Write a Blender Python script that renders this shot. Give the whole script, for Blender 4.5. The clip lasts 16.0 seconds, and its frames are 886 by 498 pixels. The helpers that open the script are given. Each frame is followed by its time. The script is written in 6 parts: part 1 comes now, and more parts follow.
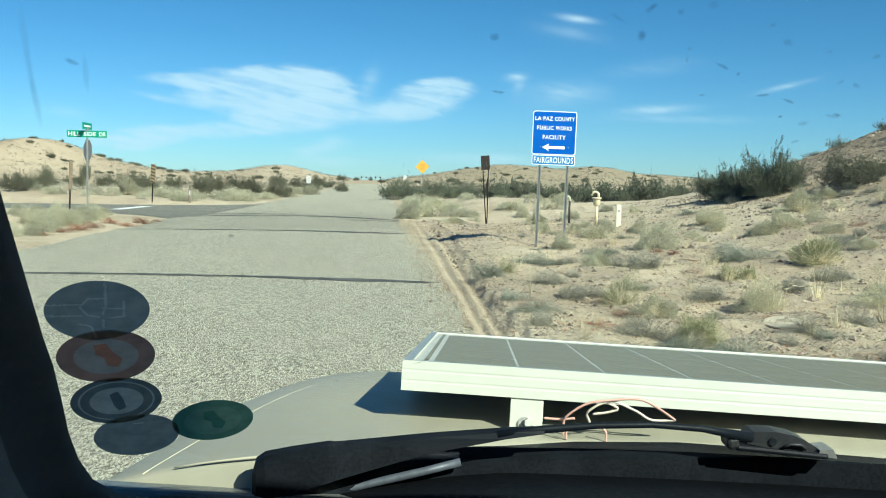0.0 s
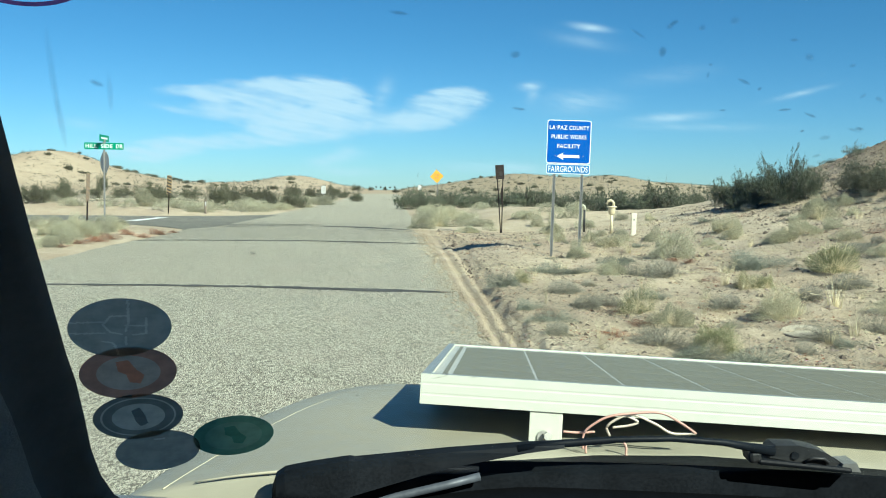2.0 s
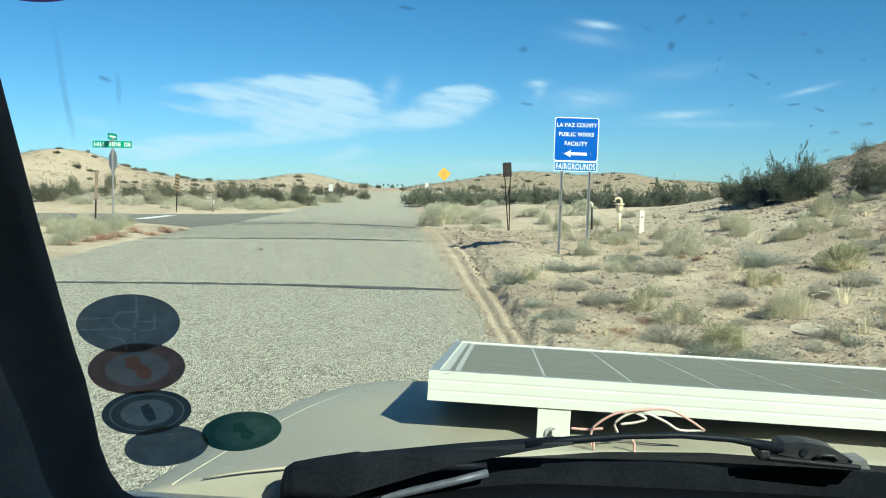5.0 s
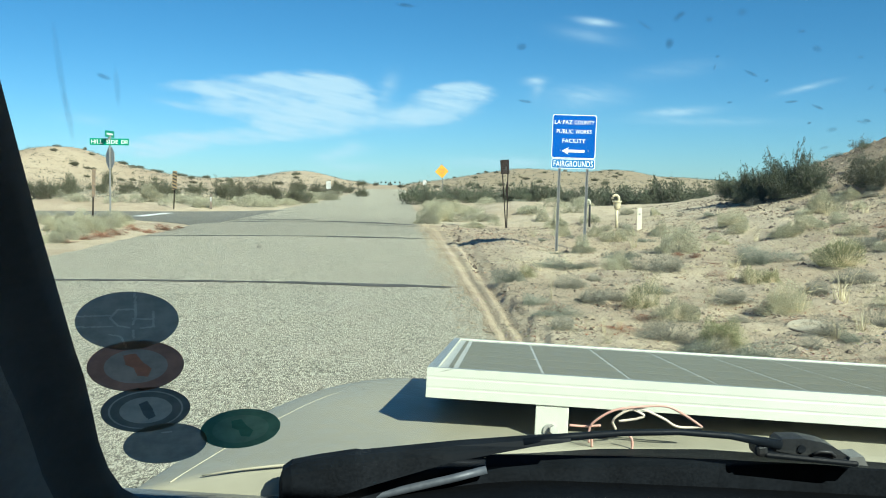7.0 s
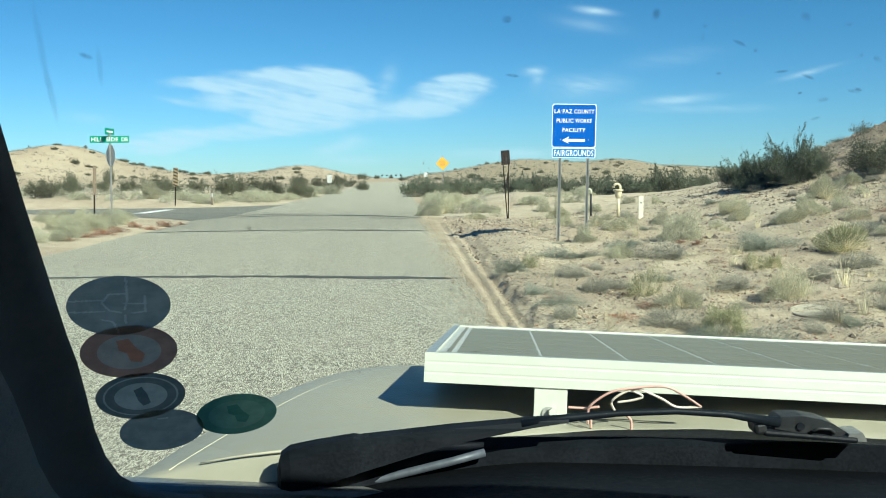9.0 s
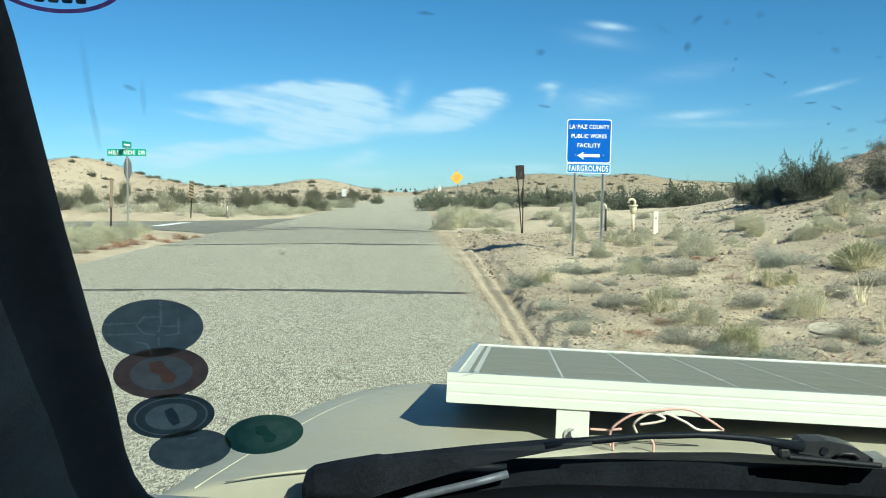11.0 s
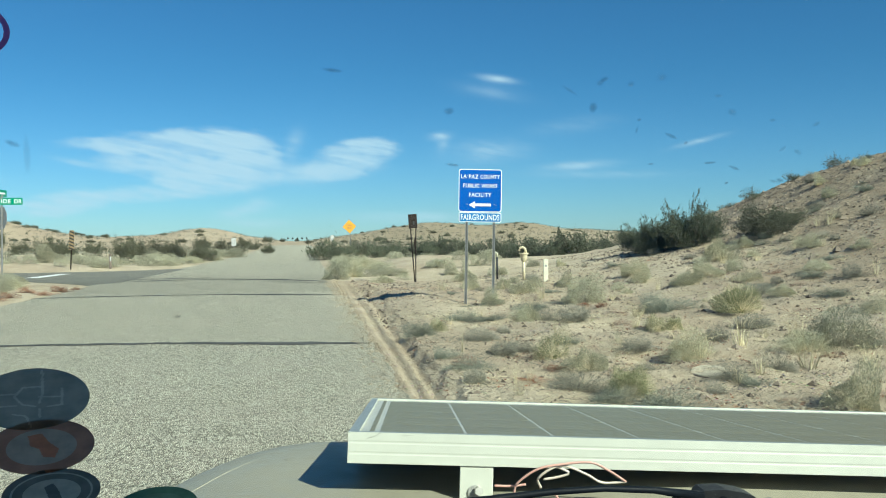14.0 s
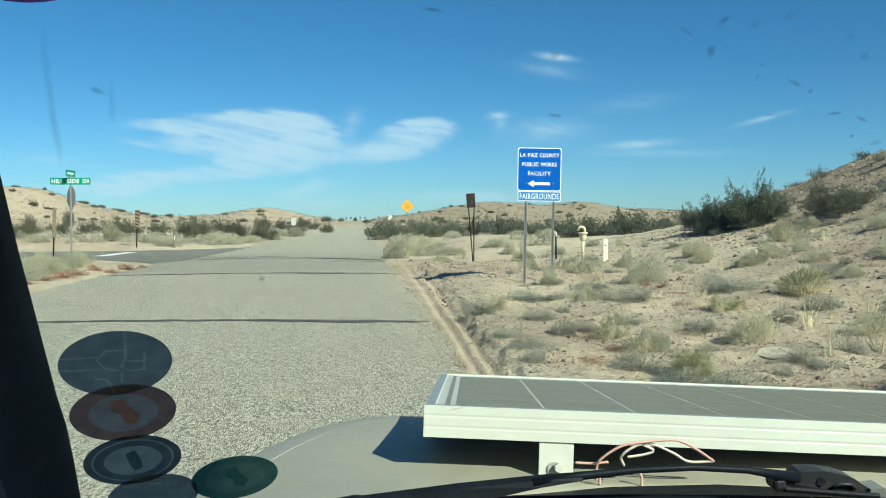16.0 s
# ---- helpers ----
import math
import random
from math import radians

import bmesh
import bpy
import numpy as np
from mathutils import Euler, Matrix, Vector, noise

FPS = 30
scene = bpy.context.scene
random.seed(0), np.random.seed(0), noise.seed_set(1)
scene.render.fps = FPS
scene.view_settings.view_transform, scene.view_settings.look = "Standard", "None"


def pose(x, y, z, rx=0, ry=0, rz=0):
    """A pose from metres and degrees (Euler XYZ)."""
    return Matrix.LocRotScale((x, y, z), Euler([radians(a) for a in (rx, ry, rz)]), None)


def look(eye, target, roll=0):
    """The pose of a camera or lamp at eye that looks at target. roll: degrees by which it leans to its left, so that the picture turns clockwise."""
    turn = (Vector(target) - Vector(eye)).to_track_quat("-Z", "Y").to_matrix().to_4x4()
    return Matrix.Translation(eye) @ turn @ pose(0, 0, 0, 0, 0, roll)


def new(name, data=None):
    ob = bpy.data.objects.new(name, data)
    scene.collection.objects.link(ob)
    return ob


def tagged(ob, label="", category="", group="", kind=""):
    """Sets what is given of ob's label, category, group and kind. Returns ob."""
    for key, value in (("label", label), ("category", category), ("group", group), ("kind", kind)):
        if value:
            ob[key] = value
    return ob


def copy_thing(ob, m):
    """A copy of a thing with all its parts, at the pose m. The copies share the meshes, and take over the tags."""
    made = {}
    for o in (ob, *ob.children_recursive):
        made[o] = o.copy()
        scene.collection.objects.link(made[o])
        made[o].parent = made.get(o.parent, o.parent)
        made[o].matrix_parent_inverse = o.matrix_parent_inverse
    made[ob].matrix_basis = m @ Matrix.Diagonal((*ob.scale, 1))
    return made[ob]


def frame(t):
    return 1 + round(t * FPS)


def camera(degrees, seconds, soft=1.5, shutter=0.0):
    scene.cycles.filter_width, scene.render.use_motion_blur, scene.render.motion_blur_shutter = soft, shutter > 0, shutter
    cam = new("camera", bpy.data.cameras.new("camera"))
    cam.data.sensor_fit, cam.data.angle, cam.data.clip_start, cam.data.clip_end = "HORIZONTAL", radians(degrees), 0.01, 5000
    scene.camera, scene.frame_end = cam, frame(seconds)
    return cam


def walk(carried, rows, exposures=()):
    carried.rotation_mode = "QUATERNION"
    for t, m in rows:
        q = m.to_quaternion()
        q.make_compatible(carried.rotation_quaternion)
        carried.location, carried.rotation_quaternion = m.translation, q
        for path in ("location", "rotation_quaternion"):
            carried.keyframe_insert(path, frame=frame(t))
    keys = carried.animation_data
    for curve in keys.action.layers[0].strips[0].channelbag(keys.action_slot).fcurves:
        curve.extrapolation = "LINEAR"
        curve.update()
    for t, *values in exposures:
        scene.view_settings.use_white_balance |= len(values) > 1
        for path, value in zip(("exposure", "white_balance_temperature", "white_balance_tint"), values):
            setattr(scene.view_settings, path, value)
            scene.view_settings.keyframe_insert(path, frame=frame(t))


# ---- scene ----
cam = camera(53.1, 16.0, 1.0)
PATH = [
    (0, look((0.0007, 0.0021, 1.5497), (0.0006, 9.9716, 0.7685), 1.01)),
    (0.5, look((0.0009, 0.0009, 1.5502), (-0.0075, 9.9728, 0.8008), 0.89)),
    (1, look((0.0030, 0.0002, 1.5486), (-0.0720, 9.9748, 0.8408), 0.74)),
    (1.5, look((-0.0066, 0.0018, 1.5577), (-0.2011, 9.9760, 0.8670), 0.66)),
    (2, look((-0.0037, 0.0021, 1.5546), (-0.1711, 9.9777, 0.8765), 0.65)),
    (2.5, look((-0.0031, 0.0007, 1.5545), (-0.1987, 9.9773, 0.8995), 0.70)),
    (3, look((-0.0068, 0.0022, 1.5577), (-0.2729, 9.9792, 0.9336), 0.62)),
    (3.5, look((-0.0030, 0.0023, 1.5533), (-0.2765, 9.9787, 0.9228), 0.62)),
    (3.7, look((-0.0030, 0.0023, 1.5533), (-0.2661, 9.9789, 0.9228), 0.62)),
    (5.8, look((-0.0044, 0.0026, 1.5530), (-0.2433, 9.9724, 0.8140), 0.53)),
    (6, look((-0.0044, 0.0026, 1.5530), (-0.2103, 9.9736, 0.8193), 0.53)),
    (6.5, look((-0.0042, 0.0022, 1.5530), (-0.2014, 9.9742, 0.8325), 0.45)),
    (7, look((-0.0046, 0.0017, 1.5531), (-0.2290, 9.9722, 0.8192), 0.54)),
    (7.5, look((-0.0047, 0.0021, 1.5533), (-0.2479, 9.9714, 0.8095), 0.56)),
    (8, look((-0.0068, 0.0001, 1.5551), (-0.2716, 9.9680, 0.8006), 0.56)),
    (8.5, look((0.0004, 0.0049, 1.5455), (-0.2542, 9.9692, 0.7410), -0.02)),
    (9, look((0.0036, 0.0043, 1.5429), (-0.2461, 9.9672, 0.7205), -0.47)),
    (9.2, look((0.0036, 0.0043, 1.5429), (-0.2635, 9.9662, 0.7135), -0.47)),
    (11.3, look((-0.0089, -0.0042, 1.5530), (-0.4346, 9.9653, 0.8993), -0.16)),
    (11.5, look((-0.0089, -0.0042, 1.5530), (-0.4451, 9.9645, 0.8941), -0.16)),
    (12, look((-0.0265, 0.0049, 1.5578), (-0.2348, 9.9847, 0.9589), -0.21)),
    (12.5, look((-0.0251, 0.0021, 1.5510), (0.0194, 9.9860, 0.9860), -0.78)),
    (13, look((-0.0287, 0.0089, 1.5517), (-0.0053, 9.9934, 0.9966), -0.73)),
    (13.5, look((-0.0237, 0.0010, 1.5545), (0.3733, 9.9880, 1.2349), -0.33)),
    (14, look((-0.0179, 0.0123, 1.5596), (0.7859, 9.9792, 1.4368), -0.42)),
    (14.5, look((-0.0141, 0.0727, 1.5480), (0.8943, 10.0311, 1.6124), -1.15)),
    (15, look((-0.0176, 0.0635, 1.5526), (0.7984, 10.0299, 1.6276), -1.26)),
    (15.5, look((-0.0272, 0.0590, 1.5478), (0.5348, 10.0429, 1.4711), -0.71)),
    (16, look((-0.0416, 0.0496, 1.5457), (0.1162, 10.0424, 1.1997), -0.37)),
]
# the clip's own exposure sinks as the sky fills the picture
EXPOSURES = [(0, 0.95, 5750, 3), (12.6, 0.95, 5750, 3), (13.4, 0.86, 5750, 3), (14.2, 0.74, 5750, 3), (15.0, 0.68, 5750, 3), (15.5, 0.72, 5750, 3), (16, 0.78, 5750, 3)]
walk(cam, PATH, EXPOSURES)

# ---- world, sun, exposure ----
SUN_EL, SUN_AZ = radians(37), radians(41)
to_sun = Vector((math.sin(SUN_AZ) * math.cos(SUN_EL), -math.cos(SUN_AZ) * math.cos(SUN_EL), math.sin(SUN_EL)))

sun = new("sun", bpy.data.lights.new("sun", "SUN"))
sun.data.energy, sun.data.angle, sun.data.color = 4.8, radians(0.53), (1.0, 0.955, 0.76)
sun.matrix_world = look(to_sun * 50, (0, 0, 0))


class Nodes:
    """A small builder of node trees."""

    def __init__(self, tree):
        self.tree = tree
        tree.nodes.clear()

    def add(self, kind, inputs=None, **props):
        node = self.tree.nodes.new(kind)
        for key, value in props.items():
            setattr(node, key, value)
        for key, value in (inputs or {}).items():
            if isinstance(value, bpy.types.NodeSocket):
                self.tree.links.new(value, node.inputs[key])
            else:
                node.inputs[key].default_value = value
        return node

    def math(self, op, a, b=0.0, c=0.0, clamp=False):
        return self.add("ShaderNodeMath", {0: a, 1: b, 2: c}, operation=op, use_clamp=clamp).outputs[0]

    def mix(self, fac, a, b, blend="MIX"):
        node = self.add("ShaderNodeMix", {0: fac, 6: a, 7: b}, data_type="RGBA", blend_type=blend)
        return node.outputs[2]

    def ramp(self, fac, low, high, a=0.0, b=1.0):
        node = self.add("ShaderNodeMapRange", {0: fac, 1: low, 2: high, 3: a, 4: b})
        node.interpolation_type = "SMOOTHSTEP"
        return node.outputs[0]

    def noise(self, vector, scale, detail=4.0, rough=0.55):
        return self.add("ShaderNodeTexNoise", {"Vector": vector, "Scale": scale, "Detail": detail, "Roughness": rough})


def make_world():
    world = bpy.data.worlds.new("sky")
    scene.world = world
    world.use_nodes = True
    n = Nodes(world.node_tree)
    sky = n.add("ShaderNodeTexSky", sky_type="NISHITA")
    sky.sun_disc = False
    sky.sun_elevation, sky.sun_rotation = SUN_EL, math.pi - SUN_AZ
    sky.air_density, sky.dust_density, sky.ozone_density, sky.altitude = 1.0, 0.05, 4.0, 300
    coords = n.add("ShaderNodeTexCoord").outputs["Generated"]
    split = n.add("ShaderNodeSeparateXYZ", {0: coords}).outputs
    ahead = n.math("MAXIMUM", split[1], 0.02)
    u, v = n.math("DIVIDE", split[0], ahead), n.math("DIVIDE", split[2], ahead)
    # two fields that fray the clouds: broad billows and slanting streaks
    flat = n.add("ShaderNodeCombineXYZ", {0: n.math("MULTIPLY", u, 16.0), 1: n.math("MULTIPLY", v, 30.0)}).outputs[0]
    soft = n.noise(flat, 1.9, 8, 0.62).outputs["Fac"]
    slant = n.math("ADD", v, n.math("MULTIPLY", u, 0.2))
    wisp_at = n.add("ShaderNodeCombineXYZ", {0: n.math("MULTIPLY", u, 8.0), 1: n.math("MULTIPLY", slant, 60.0), 2: 4.0}).outputs[0]
    wisp = n.noise(wisp_at, 1.9, 9, 0.66).outputs["Fac"]
    rough = n.math("ADD", n.math("MULTIPLY", soft, 0.6), n.math("MULTIPLY", wisp, 0.4))
    # clouds: u, v, half width, half height, rise to the side, weight, haze (1) or billow (0)
    clouds = [
        (-0.268, 0.103, 0.068, 0.0085, -0.06, 1, 0),
        (-0.210, 0.105, 0.081, 0.0156, 0.02, 1, 0),
        (-0.163, 0.104, 0.059, 0.0182, -0.05, 1, 0),
        (-0.137, 0.096, 0.034, 0.0221, -0.2, 1, 0),
        (-0.217, 0.082, 0.078, 0.0143, -0.1, 0.9, 0),
        (-0.176, 0.069, 0.072, 0.0195, 0.06, 1, 0),
        (-0.243, 0.052, 0.059, 0.0098, 0.03, 0.8, 0),
        (-0.313, 0.084, 0.029, 0.0039, -0.2, 0.5, 1),
        (-0.334, 0.041, 0.049, 0.0130, 0.1, 0.9, 0),
        (-0.381, 0.039, 0.039, 0.0091, 0, 0.5, 1),
        (-0.083, 0.073, 0.055, 0.0117, 0.03, 0.6, 1),
        (-0.036, 0.078, 0.049, 0.0117, 0.1, 0.8, 0),
        (-0.017, 0.095, 0.044, 0.0156, 0.12, 1, 0),
        (-0.003, 0.106, 0.027, 0.0072, 0, 0.9, 0),
        (-0.086, 0.105, 0.011, 0.0150, 0.7, 0.3, 1),
        (-0.140, 0.032, 0.029, 0.0072, 0.15, 0.6, 1),
        (-0.126, 0.040, 0.012, 0.0078, 0, 0.35, 1),
        (-0.128, 0.018, 0.040, 0.0059, 0, 0.3, 1),
        (0.046, 0.024, 0.082, 0.0071, 0, 0.4, 1),
        (-0.429, 0.069, 0.033, 0.0065, -0.1, 0.2, 1),
        (0.144, 0.180, 0.021, 0.0042, -0.12, 0.62, 1),
        (0.139, 0.165, 0.039, 0.0085, -0.15, 0.2, 1),
        (0.078, 0.115, 0.012, 0.0046, 0.05, 0.55, 1),
        (0.081, 0.104, 0.007, 0.0098, 0.3, 0.28, 1),
        (0.132, 0.097, 0.044, 0.0131, 0.05, 0.38, 1),
        (0.237, 0.082, 0.039, 0.0050, 0.06, 0.6, 1),
        (0.265, 0.072, 0.078, 0.0046, 0, 0.25, 1),
        (0.378, 0.110, 0.030, 0.0034, 0.25, 0.36, 1),
        (0.231, 0.128, 0.046, 0.0092, 0.12, 0.16, 1),
    ]
    clear = 1.0
    for cu, cv, a, b, rise, weight, haze in clouds:
        du = n.math("SUBTRACT", u, cu)
        dv = n.math("SUBTRACT", n.math("SUBTRACT", v, cv), n.math("MULTIPLY", du, rise))
        far = n.math("ADD", n.math("POWER", n.math("DIVIDE", du, a), 2.0), n.math("POWER", n.math("DIVIDE", dv, b), 2.0))
        worn = n.math("ADD", n.math("SUBTRACT", 1.0, far), n.math("MULTIPLY", n.math("SUBTRACT", rough, 0.47), 4.6))
        if haze:
            puff = n.math("MULTIPLY", n.math("EXPONENT", n.math("MULTIPLY", far, -1.3)), n.ramp(rough, 0.3, 0.62, 0.7, 1.7))
        else:
            puff = n.math("MULTIPLY", n.ramp(worn, -0.7, 1.2), n.ramp(far, 2.4, 0.6))
        clear = n.math("MULTIPLY", clear, n.math("SUBTRACT", 1.0, n.math("MULTIPLY", puff, 0.92 * weight, clamp=True)))
    total = n.math("MULTIPLY", n.math("SUBTRACT", 1.0, clear), n.ramp(wisp, 0.32, 0.6, 0.66, 1.05))
    total = n.math("MULTIPLY", total, n.ramp(split[1], 0.3, 0.5))
    tint = n.mix(n.ramp(split[2], 0.0, 0.20), (0.64, 0.965, 1.20, 1), (0.465, 0.86, 1.03, 1))
    blue = n.mix(1.0, sky.outputs[0], tint, "MULTIPLY")
    colour = n.mix(n.math("MULTIPLY", total, 0.82), blue, (7.4, 9.4, 10.2, 1))
    back = n.add("ShaderNodeBackground", {"Color": colour, "Strength": 0.050})
    n.add("ShaderNodeOutputWorld", {0: back.outputs[0]})


make_world()


# ---- materials ----
def material(name, build):
    m = bpy.data.materials.new(name)
    m.use_nodes = True
    n = Nodes(m.node_tree)
    out = n.add("ShaderNodeOutputMaterial")
    made = build(n)
    m.node_tree.links.new(made.outputs[0], out.inputs[0])
    return m


def surface(name, colour, rough=0.6, metal=0.0, vary=0.25, scale=6.0, bump=0.0, bump_scale=60.0, alike=True, spec=0.5, coat=0.0):
    """Paint, metal, rubber and plastic: a base colour worn at two scales."""

    def build(n):
        where = n.add("ShaderNodeTexCoord").outputs["Object"]
        broad = n.noise(where, scale, 5).outputs["Fac"]
        fine = n.noise(where, scale * 12, 3).outputs["Fac"]
        mixed = n.math("ADD", n.math("MULTIPLY", broad, 0.65), n.math("MULTIPLY", fine, 0.35))
        tone = n.ramp(mixed, 0.3, 0.7, 1 - vary, 1 + vary)
        if not alike:
            chance = n.add("ShaderNodeObjectInfo").outputs["Random"]
            tone = n.math("MULTIPLY", tone, n.ramp(chance, 0, 1, 0.78, 1.2))
        shade = n.add("ShaderNodeVectorMath", {0: colour[:3], "Scale": tone}, operation="SCALE").outputs[0]
        args = {"Base Color": shade, "Roughness": n.ramp(fine, 0.25, 0.75, max(rough - 0.1, 0.02), min(rough + 0.1, 1)), "Metallic": metal, "Specular IOR Level": spec, "Coat Weight": coat}
        if bump:
            hit = n.noise(where, bump_scale, 4).outputs["Fac"]
            args["Normal"] = n.add("ShaderNodeBump", {"Strength": bump, "Distance": 0.01, "Height": hit}).outputs[0]
        return n.add("ShaderNodeBsdfPrincipled", args)

    return material(name, build)


def foliage(name, dark, light, through_light=0.25):
    """Leaves and stalks that differ from piece to piece and from plant to plant."""

    def build(n):
        island = n.add("ShaderNodeNewGeometry").outputs["Random Per Island"]
        chance = n.add("ShaderNodeObjectInfo").outputs["Random"]
        mixed = n.mix(island, (*dark, 1), (*light, 1))
        tone = n.ramp(chance, 0, 1, 0.8, 1.2)
        shade = n.add("ShaderNodeVectorMath", {0: mixed, "Scale": tone}, operation="SCALE").outputs[0]
        leaf = n.add("ShaderNodeBsdfPrincipled", {"Base Color": shade, "Roughness": 0.75, "Specular IOR Level": 0.25})
        glow = n.add("ShaderNodeBsdfTranslucent", {"Color": shade})
        return n.add("ShaderNodeMixShader", {0: through_light, 1: leaf.outputs[0], 2: glow.outputs[0]})

    return material(name, build)


def ground_material():
    def build(n):
        where = n.add("ShaderNodeTexCoord").outputs["Object"]
        broad = n.noise(where, 0.35, 5).outputs["Fac"]
        patch = n.noise(where, 1.7, 6, 0.65).outputs["Fac"]
        grit = n.noise(where, 38, 5, 0.7).outputs["Fac"]
        pebble = n.add("ShaderNodeTexVoronoi", {"Vector": where, "Scale": 17.0, "Randomness": 1.0})
        stone = n.ramp(pebble.outputs["Distance"], 0.34, 0.14)
        few = n.ramp(n.noise(where, 0.9, 3).outputs["Fac"], 0.47, 0.64)
        sand = n.mix(n.ramp(broad, 0.35, 0.65), (0.555, 0.462, 0.318, 1), (0.665, 0.562, 0.40, 1))
        scrub = n.ramp(n.noise(where, 0.07, 6, 0.7).outputs["Fac"], 0.42, 0.62)
        sand = n.mix(n.math("MULTIPLY", scrub, 0.6), sand, (0.345, 0.25, 0.17, 1))
        sand = n.mix(n.math("MULTIPLY", n.ramp(patch, 0.48, 0.68), 0.6), sand, (0.40, 0.31, 0.205, 1))
        sand = n.mix(n.math("MULTIPLY", n.ramp(n.noise(where, 5.5, 5, 0.7).outputs["Fac"], 0.5, 0.68), 0.38), sand, (0.32, 0.25, 0.165, 1))
        sand = n.mix(n.math("MULTIPLY", n.ramp(grit, 0.42, 0.72), 0.42), sand, (0.20, 0.155, 0.105, 1))
        # browner, stonier soil on the near hillside
        place = n.add("ShaderNodeSeparateXYZ", {0: where}).outputs
        slope = n.math("MULTIPLY", n.ramp(n.math("SUBTRACT", place[0], n.math("MULTIPLY", place[1], 0.16)), 3.5, 9.0), n.ramp(place[1], 60.0, 45.0))
        sand = n.mix(n.ramp(place[1], 55.0, 130.0, 0.0, 0.62), sand, (0.365, 0.285, 0.195, 1))
        # duller, scrubby soil on the hills beyond the signs
        dull = n.math("MULTIPLY", n.ramp(place[1], 110.0, 170.0), n.ramp(place[0], -25.0, 5.0))
        sand = n.mix(n.math("MULTIPLY", dull, n.ramp(n.noise(where, 0.35, 6, 0.75).outputs["Fac"], 0.35, 0.65, 0.3, 0.75)), sand, (0.27, 0.22, 0.135, 1))
        stony = n.ramp(n.noise(where, 3.2, 6, 0.8).outputs["Fac"], 0.38, 0.62)
        sand = n.mix(n.math("MULTIPLY", slope, n.ramp(stony, 0, 1, 0.42, 0.88)), sand, (0.285, 0.215, 0.14, 1))
        tint = n.mix(0.6, pebble.outputs["Color"], (0.30, 0.24, 0.18, 1))
        sand = n.mix(n.math("MULTIPLY", n.math("MULTIPLY", stone, few), 0.75), sand, tint)
        high = n.math("ADD", n.math("MULTIPLY", grit, 0.5), n.math("ADD", patch, n.math("MULTIPLY", n.math("MULTIPLY", stone, few), 0.9)))
        bump = n.add("ShaderNodeBump", {"Strength": 0.9, "Distance": 0.07, "Height": high}).outputs[0]
        return n.add("ShaderNodeBsdfPrincipled", {"Base Color": sand, "Roughness": 0.95, "Specular IOR Level": 0.15, "Normal": bump})

    return material("desert_sand", build)


def asphalt_material(name, dark, light, worn, chip=46.0):
    """Chip seal: pale stones in a darker binder, rolled along the lane, with broad wheel-worn stains."""

    def build(n):
        where = n.add("ShaderNodeTexCoord").outputs["Object"]
        rolled = n.add("ShaderNodeVectorMath", {0: where, 1: (1.0, 0.36, 1.0)}, operation="MULTIPLY").outputs[0]
        stones = n.add("ShaderNodeTexVoronoi", {"Vector": rolled, "Scale": chip, "Randomness": 1.0})
        pick = n.add("ShaderNodeSeparateColor", {0: stones.outputs["Color"]}).outputs[0]
        clump = n.noise(rolled, chip * 0.55, 2, 0.8).outputs["Fac"]
        grain = n.noise(rolled, chip * 0.24, 3, 0.9).outputs["Fac"]
        broad = n.noise(where, 0.5, 5, 0.6).outputs["Fac"]
        mixed = n.math("ADD", n.math("MULTIPLY", pick, 0.36), n.math("MULTIPLY", n.ramp(clump, 0.34, 0.66), 0.40))
        mixed = n.math("ADD", mixed, n.math("MULTIPLY", n.ramp(grain, 0.36, 0.64), 0.24))
        tone = n.mix(n.ramp(mixed, 0.26, 0.74), (*dark, 1), (*light, 1))
        coarse = n.noise(n.add("ShaderNodeVectorMath", {0: where, 1: (1.0, 0.22, 1.0)}, operation="MULTIPLY").outputs[0], 22.0, 3, 0.8).outputs["Fac"]
        tone = n.mix(n.ramp(coarse, 0.36, 0.66, 0.0, 0.28), tone, n.mix(0.7, tone, (*[0.75 * c for c in dark], 1)))
        # broad warm and cool mottling
        mottle = n.noise(where, 1.3, 4, 0.6).outputs["Fac"]
        tone = n.mix(n.ramp(mottle, 0.4, 0.68, 0.0, 0.16), tone, (0.50, 0.42, 0.33, 1))
        # an older, bleeding stretch of binder beyond the second joint, and oily lanes
        place = n.add("ShaderNodeSeparateXYZ", {0: where}).outputs
        wavy = n.math("ADD", place[1], n.math("MULTIPLY", n.noise(where, 0.25, 4).outputs["Fac"], 6.0))
        bled = n.math("MULTIPLY", n.ramp(wavy, 24.5, 26.5), n.ramp(wavy, 41.0, 33.0))
        tone = n.mix(n.math("MULTIPLY", bled, 0.34), tone, (*[0.6 * c for c in worn], 1))
        tone = n.mix(n.math("MULTIPLY", n.ramp(broad, 0.42, 0.7), 0.5), tone, n.mix(0.4, tone, (*worn, 1)))
        high = n.math("ADD", n.math("MULTIPLY", stones.outputs["Distance"], -1.0), n.math("MULTIPLY", mixed, 0.6))
        bump = n.add("ShaderNodeBump", {"Strength": 0.8, "Distance": 0.012, "Height": high}).outputs[0]
        return n.add("ShaderNodeBsdfPrincipled", {"Base Color": tone, "Roughness": 0.9, "Specular IOR Level": 0.25, "Normal": bump})

    return material(name, build)


